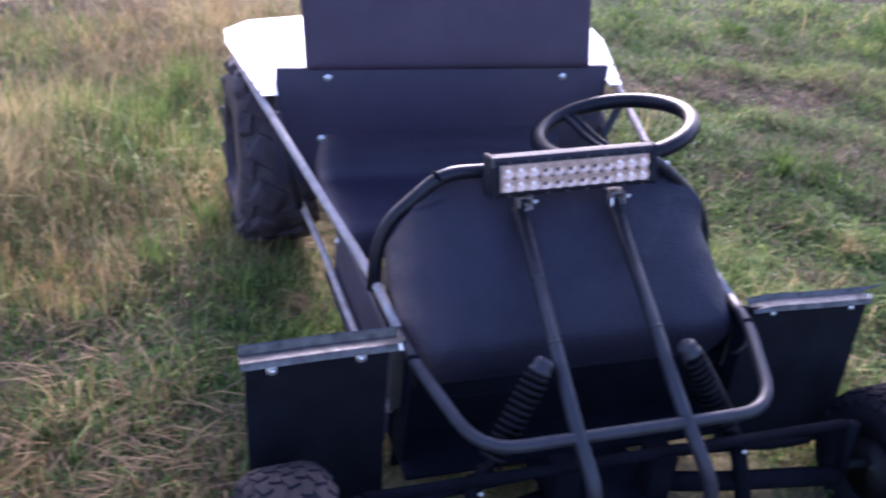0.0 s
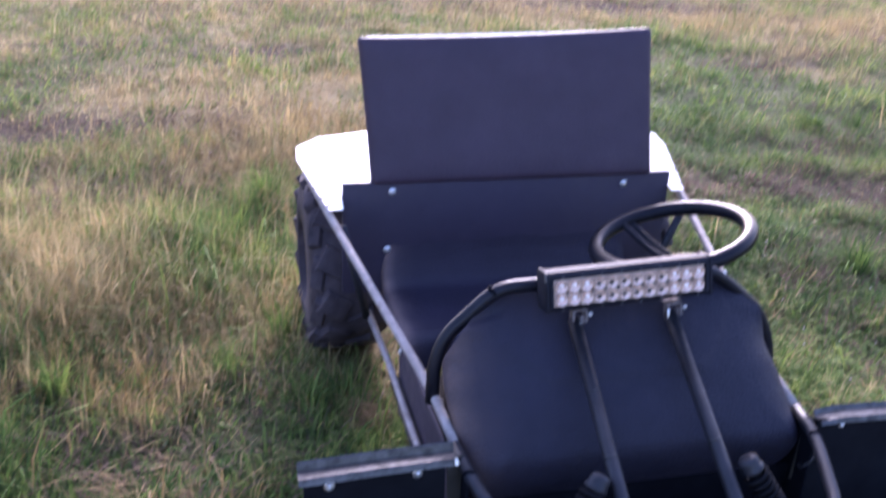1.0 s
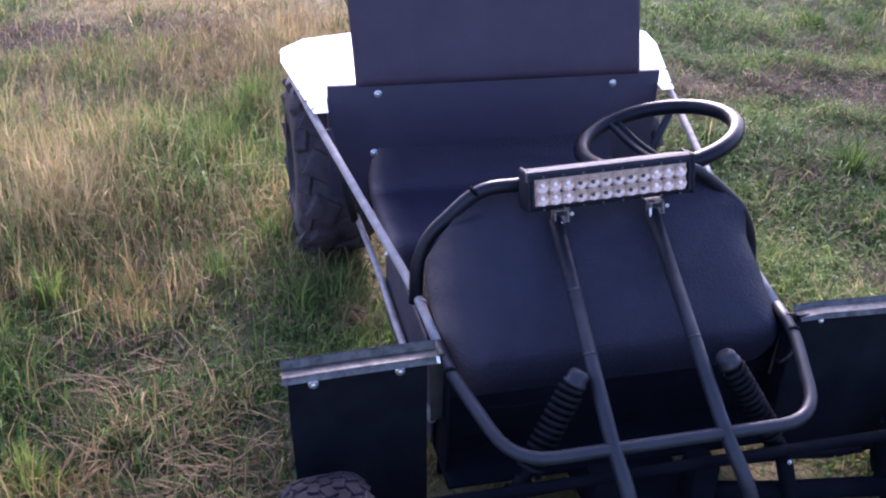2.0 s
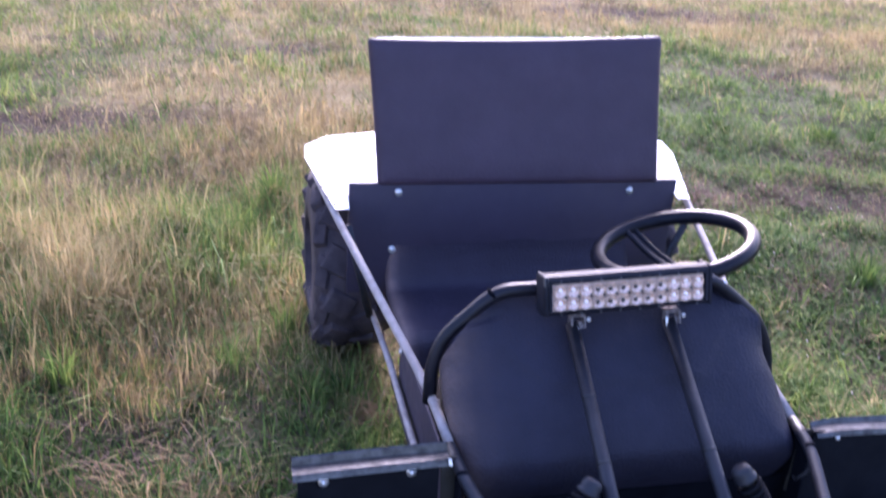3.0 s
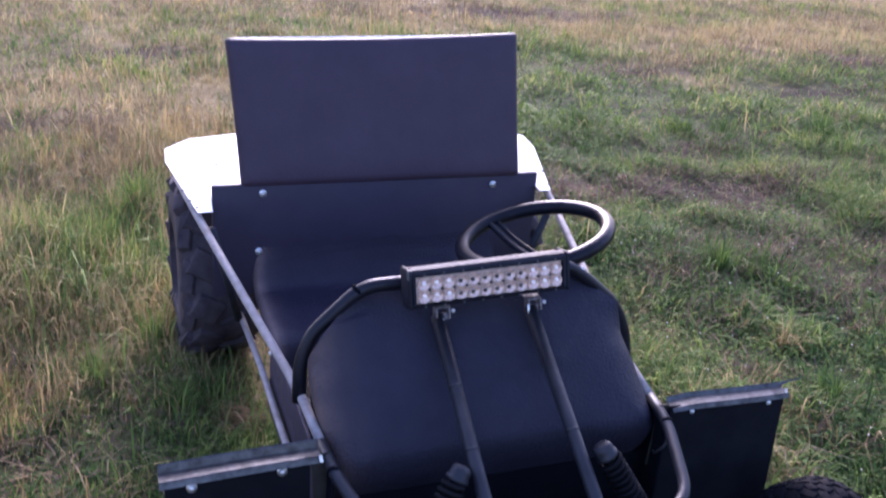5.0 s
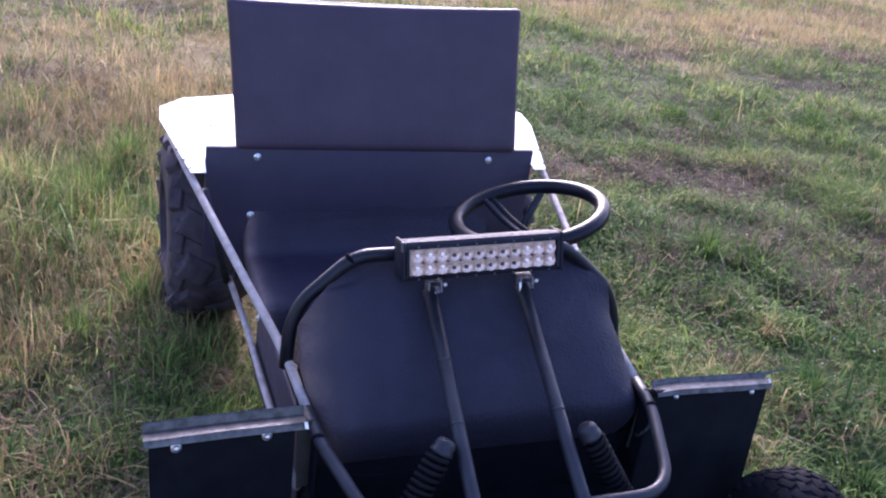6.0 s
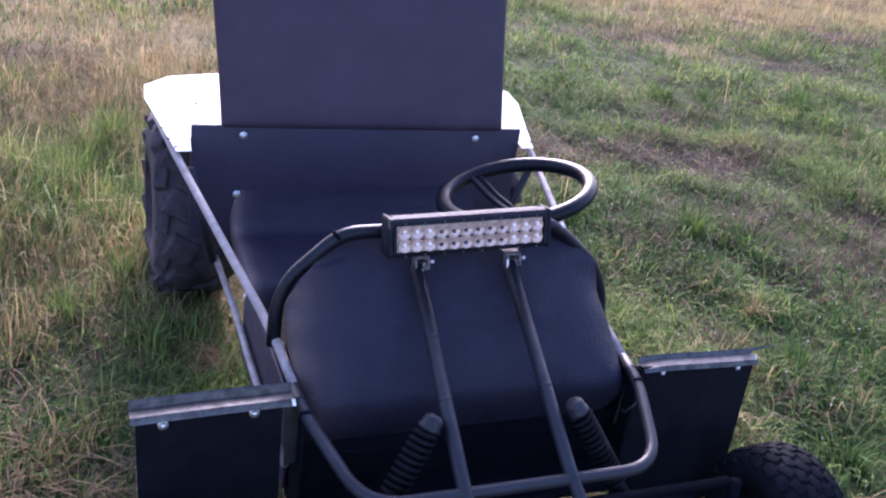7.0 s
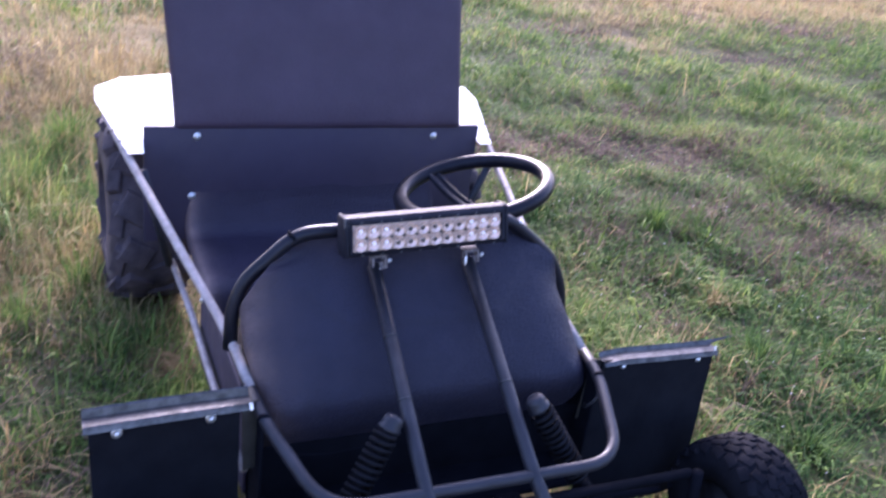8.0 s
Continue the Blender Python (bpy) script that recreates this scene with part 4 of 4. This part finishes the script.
# light bar
def build_light(parent):
    m = Matrix.Translation((-0.0054, -0.004, 0.5585)) @ pose(0, 0, 0, -13, -2.4, 0)
    whole = holder("light_bar", parent)
    whole["label"] = "black LED light bar with two rows of clear reflectors"
    b = bmesh.new()
    L = 0.279
    # extruded housing: rounded crown, finned back, open front tray
    prof = [(-0.030, -0.030), (-0.030, 0.024), (-0.025, 0.029), (-0.017, 0.0315), (-0.007, 0.031), (0.006, 0.028), (0.020, 0.026), (0.012, 0.021), (0.012, 0.015), (0.020, 0.014), (0.020, 0.007),
            (0.012, 0.006), (0.012, 0.000), (0.020, -0.001), (0.020, -0.008), (0.012, -0.009), (0.012, -0.015), (0.020, -0.016), (0.020, -0.026), (0.006, -0.036), (-0.024, -0.036)]
    rings = [[b.verts.new(m @ Vector((x, y, z))) for y, z in prof] for x in (-L / 2, L / 2)]
    k = len(prof)
    for i in range(k):
        if i == 0:
            continue                                  # the front stays open for the tray
        b.faces.new((rings[0][i], rings[0][(i + 1) % k], rings[1][(i + 1) % k], rings[1][i]))
    # bezel and tray floor
    def ring(y, hx, z0, z1):
        return [b.verts.new(m @ Vector(p)) for p in ((-hx, y, z0), (hx, y, z0), (hx, y, z1), (-hx, y, z1))]
    outer = [rings[0][0], rings[1][0], rings[1][1], rings[0][1]]
    r1, r2 = ring(-0.030, 0.1345, -0.0295, 0.0175), ring(-0.022, 0.133, -0.0285, 0.0165)
    for a, c2 in ((outer, r1), (r1, r2)):
        for i in range(4):
            b.faces.new((a[i], a[(i + 1) % 4], c2[(i + 1) % 4], c2[i]))
    b.faces.new(r2)
    bmesh.ops.recalc_face_normals(b, faces=b.faces)
    part("housing", b, HOUSING, whole, "black finned aluminium housing", sharp=25)
    for sx in (-1, 1):
        b = bmesh.new()
        box(b, m @ Vector((sx * (L / 2 + 0.004), -0.006, -0.003)), (0.008, 0.050, 0.0685), 0.006, m.to_3x3().to_4x4(), 3)
        part("end_cap", b, HOUSING, whole, "grey-edged end cap")
    # tray with 24 cups
    b = bmesh.new()
    box(b, m @ Vector((0, -0.0225, -0.0060)), (0.2655, 0.002, 0.0445), 0.0005, m.to_3x3().to_4x4(), 1)
    part("reflector_tray", b, TRAY, whole, "pale reflector tray")
    b = bmesh.new()
    out = pose(0, 0, 0, 90, 0, 0)
    lathe(b, [(0.0108, 0.0056), (0.0102, 0.0056), (0.0088, 0.0036), (0.0062, 0.0016), (0.0038, 0.0006)], 16, Matrix())
    bmesh.ops.delete(b, geom=[f for f in b.faces if len(f.verts) > 4], context="FACES")
    cup = part("reflector", b, CHROME, whole, "clear bright reflector cup")
    b = bmesh.new()
    lathe(b, [(0.0036, 0.0006), (0.0034, 0.0030), (0.0001, 0.0036)], 10, Matrix.Translation((0.0006, -0.0016, 0)))
    diode = part("diode", b, DIODE, whole, "dark diode window")
    b = bmesh.new()
    lathe(b, [(0.0044, 0.0008), (0.0040, 0.003), (0.0026, 0.0046), (0.0001, 0.0052)], 14, Matrix.Translation((0.0015, 0.001, 0)))
    flare = part("lens_bead", b, BEAD, whole, "bright lens bead over a diode")
    for row in range(2):
        for col in range(12):
            at = m @ Matrix.Translation((-0.1208 + col * 0.02196, -0.0236, 0.0046 - row * 0.0216)) @ out
            for src in (cup, diode if 3 <= col < 9 else flare):
                ob = src
                if not (src is cup and row == col == 0) and not (row == 0 and src is diode and col == 3) and not (row == 0 and src is flare and col == 0):
                    ob = src.copy()
                    scene.collection.objects.link(ob)
                ob.matrix_basis = at
    b = bmesh.new()
    lathe(b, [(0.0022, 0.0006), (0.0020, 0.0052), (0.0001, 0.0056)], 8, Matrix())
    peg = part("tray_peg", b, DIODE, whole, "dull brown peg between the reflectors")
    for col in range(11):
        ob = peg if col == 0 else peg.copy()
        if col:
            scene.collection.objects.link(ob)
        ob.matrix_basis = m @ Matrix.Translation((-0.1098 + col * 0.02196, -0.0236, -0.0062)) @ out
    b = bmesh.new()
    box(b, m @ Vector((-L / 2 - 0.0045, -0.0265, 0.0225)), (0.0085, 0.008, 0.018), 0.003, m.to_3x3().to_4x4())
    part("worn_corner", b, STRAP, whole, "end cap corner worn to bare pale metal")
    # small screws round the bezel
    for i in range(8):
        for z in (0.0208, -0.0332):
            b = bmesh.new()
            lathe(b, [(0.0021, 0), (0.0018, 0.0016), (0.0001, 0.0020)], 8, m @ Matrix.Translation((-0.119 + i * 0.034, -0.0300, z)) @ out)
            part("screw", b, STRAP, whole)


build_light(kart)
for sx, post in zip((-1, 1), posts):
    top = 0.490
    foot = holder("light_bracket", kart)
    foot["label"] = "rust-specked steel light bracket"
    cx, tilt_x = sx * 0.084 + (0.000 if sx < 0 else 0.0035), pose(0, 0, 0, -18, 0, 0)
    bm = bmesh.new()
    box(bm, (cx, -0.006, top + 0.020), (0.030, 0.022, 0.003), 0.001)                 # plate under the housing
    for dx in (-0.0115, 0.0115):                                                     # two cheeks clamped on the post
        box(bm, (cx + dx, -0.014, top + 0.009), (0.0036, 0.019, 0.019), 0.001, tilt_x)
    box(bm, (cx, -0.0165, top + 0.004), (0.022, 0.004, 0.012), 0.001, tilt_x)
    part("plate", bm, RUSTY, foot)
    if sx > 0:
        bm = bmesh.new()
        box(bm, (cx - 0.0128, -0.0240, top + 0.006), (0.0040, 0.0022, 0.016), 0.0006, pose(0, 0, 0, -18, 0, 6))
        part("cheek_edge", bm, BOLT, foot, "bare bright edge of the bracket")
    bolt("bolt", (cx + 0.017, -0.022, top + 0.016), (0.1, -1, 0.25), 0.0028, foot, washer=1.3)
    bolt("bolt", (cx - 0.002, -0.026, top + 0.002), (-0.2, -1, 0.1), 0.0022, foot, washer=1.4)

# steering wheel and column
sw = holder("steering_wheel", kart)
sw["label"] = "black plastic steering wheel with thin spokes"
SWC, SWR = Vector((0.1916, 0.2146, 0.5285)), 0.1464
tilt = pose(*SWC, -4.7, -14, 0)
bm = bmesh.new()
tube(bm, [tilt @ Vector((SWR * math.cos(6.28319 * i / 64), SWR * math.sin(6.28319 * i / 64), 0)) for i in range(64)], 0.0152, 14, closed=True)
part("rim", bm, WHEEL_PLASTIC, sw)
for ang in (106, 318, 232):
    bm = bmesh.new()
    a = radians(ang)
    d = Vector((math.cos(a), math.sin(a), 0))
    n = d.cross(Vector((0, 0, 1)))
    path = filleted([tilt @ (d * 0.138), tilt @ (d * 0.085 + Vector((0.004, -0.004, -0.036))), tilt @ (d * 0.02 + Vector((0.008, -0.008, -0.055)))], 0.04, 6)
    for off in (-0.011, 0.011):
        tube(bm, [p + n * off for p in path], 0.0056, 10)
    sheet(bm, [[p + n * -0.011 for p in path], [p + n * 0.011 for p in path]], 0.003)
    part("spoke", bm, WHEEL_PLASTIC, sw)
bm = bmesh.new()
lathe(bm, [(0.034, -0.070), (0.036, -0.054), (0.030, -0.046), (0.0001, -0.044)], 20, tilt @ Matrix.Translation((0.008, -0.008, 0)))
part("hub", bm, WHEEL_PLASTIC, sw)
frame_tube("steering_column", [tilt @ Vector((0.008, -0.008, -0.065)), (0.19, 0.10, 0.36), (0.10, -0.11, 0.20)], 0.009, BLACK_TUBE, 0.03)

# front wings: bent galvanised strip with a hanging rubber flap
for sx in (-1, 1):
    wing = holder("front_wing", kart)
    wing["label"] = "galvanised angle strip with a hanging black rubber flap"
    x0, x1 = (-0.322, -0.566) if sx < 0 else (0.320, 0.566)
    n = 16
    rows = []
    # profile across the strip: front lip, ridge, back
    prof = [(-0.1580, 0.3350), (-0.1540, 0.3432), (-0.1530, 0.3438), (-0.1330, 0.3446), (-0.1320, 0.3453), (-0.1280, 0.3515), (-0.1268, 0.3523), (-0.1258, 0.3514)]
    for y, z in prof:
        row = []
        for i in range(n + 1):
            f = i / n
            x = x0 + (x1 - x0) * f
            sag = 0.003 * math.sin(f * 5 + sx) * 0.4
            drop = 0.0045 if sx < 0 and z > 0.35 else 0.0   # back edge bent up
            if sx > 0 and f < 0.22:                   # crushed inner end
                drop = -0.006 * (1 - f / 0.22) ** 2 * (1 if z > 0.34 else 0.2)
            row.append((x, y - 0.012 * f * (1 if sx < 0 else 0.6), z + sag * 0.6 + drop + (0.001 * f if sx < 0 else -0.004)))
        rows.append(row)
    bm = bmesh.new()
    sheet(bm, rows, 0.0016)
    if sx > 0:                                        # torn tip at the back corner
        a, b2, c2 = (0.540, -0.1390, 0.3500), (0.566, -0.1405, 0.3450), (0.630, -0.1290, 0.3475)
        v = [bm.verts.new(p) for p in (a, b2, c2)]
        f = bm.faces.new(v)
        bm.normal_update()
        bmesh.ops.solidify(bm, geom=[f], thickness=0.0015)
    ex = x0 if sx < 0 else x1 - 0.004
    tab = bmesh.new()
    sheet(tab, [[(ex - 0.003, -0.1615, 0.3375), (ex + 0.003, -0.161, 0.336)], [(ex - 0.004, -0.1575, 0.3475), (ex + 0.001, -0.157, 0.347)]], 0.0015)
    part("folded_end", tab, BOLT, wing, "bright cut end of the strip")
    strip = part("strip", bm, GALVANISED, wing, "dull galvanised steel strip", sharp=12)
    bm = bmesh.new()
    rows = []
    for j in range(9):
        g = j / 8
        row = []
        for i in range(13):
            f = i / 12
            x0 = -0.337 if sx < 0 else 0.318
            x = x0 + (sx * 0.558 - x0) * f
            x -= sx * 0.012 * g * g * f + (0.022 * g * (1 - f) if sx > 0 else 0)
            y = -0.146 - 0.010 * f - 0.030 * g * g + 0.008 * math.sin(f * 4 + 2 * g + sx) * g
            row.append((x, y, 0.338 - 0.302 * g + 0.004 * math.sin(f * 7) * g))
        rows.append(row)
    sheet(bm, rows, 0.004)
    part("flap", bm, RUBBER_FLAP, wing, "black rubber mud flap")
    for x, y in ((0.382, -0.1500), (0.519, -0.1575)) if sx < 0 else ((0.363, -0.1490), (0.525, -0.1565)):
        bolt("bolt", (sx * x, y, 0.323), (0, -1, 0.1), 0.0054, wing, "zinc bolt on a washer", washer=1.5)
    bm = bmesh.new()
    box(bm, (sx * 0.3155, -0.1345, 0.268), (0.030, 0.004, 0.13), 0.001, pose(0, 0, 0, 0, 3 * sx, -12 * sx))
    box(bm, (sx * 0.42, -0.128, 0.331), (0.17, 0.010, 0.010), 0.002)
    part("bracket", bm, DULL_STRAP, wing, "weathered flat steel strap")

# shock absorbers
for sx in (-1, 1):
    shock = holder("shock_absorber", kart)
    shock["label"] = "black coil-over shock absorber"
    a, b2 = Vector((sx * 0.126, -0.250, 0.345)), Vector((sx * 0.232, -0.305, 0.175))
    d = (b2 - a).normalized()
    turn = d.to_track_quat("Z", "Y").to_matrix().to_4x4()
    m = Matrix.Translation(a) @ turn
    bm = bmesh.new()
    lathe(bm, [(0.006, -0.0130), (0.0120, -0.0118), (0.0156, -0.0080), (0.0168, -0.0030), (0.0165, 0.0040), (0.0190, 0.0070), (0.0190, 0.0120), (0.012, 0.014)], 20, m)
    part("top_cap", bm, BLACK_TUBE, shock)
    bm = bmesh.new()
    lathe(bm, [(0.0095, 0.02), (0.0095, 0.175), (0.014, 0.176), (0.014, 0.198), (0.008, 0.205)], 16, m)
    part("damper", bm, SPRING, shock)
    bm = bmesh.new()
    turns, steps = 13, 13 * 16
    tube(bm, [m @ Vector((0.0180 * math.cos(6.28319 * turns * i / steps), 0.0180 * math.sin(6.28319 * turns * i / steps), 0.018 + 0.147 * i / steps)) for i in range(steps + 1)], 0.0042, 8)
    part("spring", bm, SPRING, shock, "dark coil spring")
    bolt("bolt", b2 + Vector((0, -0.018, 0.0)), (0, -1, 0.2), 0.0032, shock, "dull bolt", washer=1.2)
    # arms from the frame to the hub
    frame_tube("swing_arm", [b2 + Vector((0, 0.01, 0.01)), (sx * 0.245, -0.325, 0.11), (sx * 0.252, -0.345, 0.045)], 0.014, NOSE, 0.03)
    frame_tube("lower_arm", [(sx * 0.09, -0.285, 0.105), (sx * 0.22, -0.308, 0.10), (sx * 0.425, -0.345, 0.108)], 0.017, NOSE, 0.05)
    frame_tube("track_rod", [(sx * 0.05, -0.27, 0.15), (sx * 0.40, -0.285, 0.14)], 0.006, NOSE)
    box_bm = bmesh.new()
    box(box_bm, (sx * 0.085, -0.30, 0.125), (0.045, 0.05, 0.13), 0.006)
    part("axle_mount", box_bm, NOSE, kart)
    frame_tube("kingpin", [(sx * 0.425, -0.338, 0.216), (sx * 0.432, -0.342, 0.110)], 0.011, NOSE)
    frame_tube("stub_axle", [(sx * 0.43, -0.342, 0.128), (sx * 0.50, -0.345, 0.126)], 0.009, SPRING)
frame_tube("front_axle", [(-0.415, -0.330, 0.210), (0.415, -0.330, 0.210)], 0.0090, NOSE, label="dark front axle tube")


# wheels
def wheel(name, centre, R, W, lugs, steer, rim_r, label, rubber):
    """A wheel about its own x axis: tyre with raised tread blocks, and a steel rim."""
    m = Matrix.Translation(centre) @ pose(0, 0, 0, 0, 0, steer) @ pose(0, 0, 0, 0, 90, 0)
    whole = holder(name, kart)
    whole["label"] = label
    bm = bmesh.new()
    h, prof = W / 2, []
    for i in range(25):
        t = math.pi * (i / 24)
        cs, sn = -math.cos(t), math.sin(t)
        z = h * math.copysign(abs(cs) ** 0.55, cs)
        r = rim_r + (R - rim_r) * sn ** 0.42
        prof.append((r, z))
    lathe(bm, [(rim_r, -h * 0.8)] + prof + [(rim_r, h * 0.8)], 56, m)
    part("tyre", bm, rubber, whole)
    bm = bmesh.new()
    lugs(bm, m, R, W)
    bmesh.ops.bevel(bm, geom=list(bm.edges), offset=0.0026 if R > 0.2 else 0.0012, segments=2, affect="EDGES", profile=0.5)
    part("tread", bm, rubber, whole, sharp=50)
    bm = bmesh.new()
    lathe(bm, [(rim_r * 1.06, -h * 0.82), (rim_r * 0.95, -h * 0.80), (rim_r * 0.82, -h * 0.35), (rim_r * 0.4, -h * 0.30), (rim_r * 0.36, -h * 0.55), (0.001, -h * 0.58)], 32, m)
    lathe(bm, [(0.001, h * 0.58), (rim_r * 0.36, h * 0.55), (rim_r * 0.4, h * 0.30), (rim_r * 0.82, h * 0.35), (rim_r * 0.95, h * 0.80), (rim_r * 1.06, h * 0.82)], 32, m)
    part("rim", bm, RIM, whole, "dark dirty steel rim")
    return whole


def block(bm, m, ang, z, R, size, twist, tip=0.0):
    """A tread block standing on the tyre at an angle round it."""
    t = m @ Matrix.Rotation(ang, 4, "Z") @ Matrix.Translation((R, 0, z)) @ Matrix.Rotation(tip, 4, "Y") @ Matrix.Rotation(twist, 4, "X")
    made = bmesh.ops.create_cube(bm, size=1, matrix=t @ Matrix.Diagonal((*size, 1)))["verts"]
    for v in made:                                    # narrower at the top
        q = t.inverted() @ v.co
        if q.x > 0:
            v.co = t @ Vector((q.x, q.y * 0.84, q.z * 0.88))


def atv_lugs(bm, m, R, W):
    """Wide bar lugs with narrow gaps, and shoulder lugs that wrap over the side."""
    n = 13
    for i in range(n):
        a = 6.28319 * i / n
        for sgn in (-1, 1):
            off = 0 if sgn < 0 else 3.14159 / n
            block(bm, m, a + off, sgn * W * 0.20, R - 0.003, (0.020, 0.070, W * 0.41), sgn * 0.50)
            block(bm, m, a + off + 0.11, sgn * W * 0.40, R - 0.013, (0.020, 0.086, 0.036), sgn * 0.2, -sgn * 0.6)


def turf_lugs(bm, m, R, W):
    """Staggered rows of wide, worn blocks that run down on to the shoulders."""
    n, rng = 24, random.Random(5)
    for i in range(n):
        for k in range(7):
            z = (k - 3) / 3 * W * 0.43
            a = 6.28319 * (i + 0.5 * (k % 2) + rng.uniform(-0.05, 0.05)) / n
            cs = min((abs(z) / (W / 2)) ** (1 / 0.55), 0.999)
            r = 0.064 + (R - 0.064) * math.sqrt(1 - cs * cs) ** 0.42
            tip = 0.0 if abs(k - 3) < 2 else math.copysign(0.25 if abs(k - 3) == 2 else 0.75, k - 3)
            block(bm, m, a, z, r - 0.0012, (0.0075, 0.0290 + rng.uniform(-0.001, 0.001), W * 0.156), 0.34 if k % 2 else -0.34, -tip)


for sx in (-1, 1):
    wheel("rear_wheel", (sx * 0.366, 0.885, 0.226), 0.222, 0.185, atv_lugs, 0, 0.105, "rear wheel with a chunky black off-road tyre", DUSTY_RUBBER)
    wheel("front_wheel", (-0.518 if sx < 0 else 0.537, -0.345, 0.128 if sx < 0 else 0.118), 0.132, 0.126, turf_lugs, 4, 0.064, "front wheel with a dusty blocky turf tyre" if sx < 0 else "front wheel with a blocky black turf tyre", WORN_RUBBER if sx < 0 else RUBBER)
    bm = bmesh.new()
    tube(bm, [(sx * 0.30, 0.885, 0.226), (sx * 0.05, 0.885, 0.226)], 0.014)
    part("rear_axle", bm, STRAP, kart)
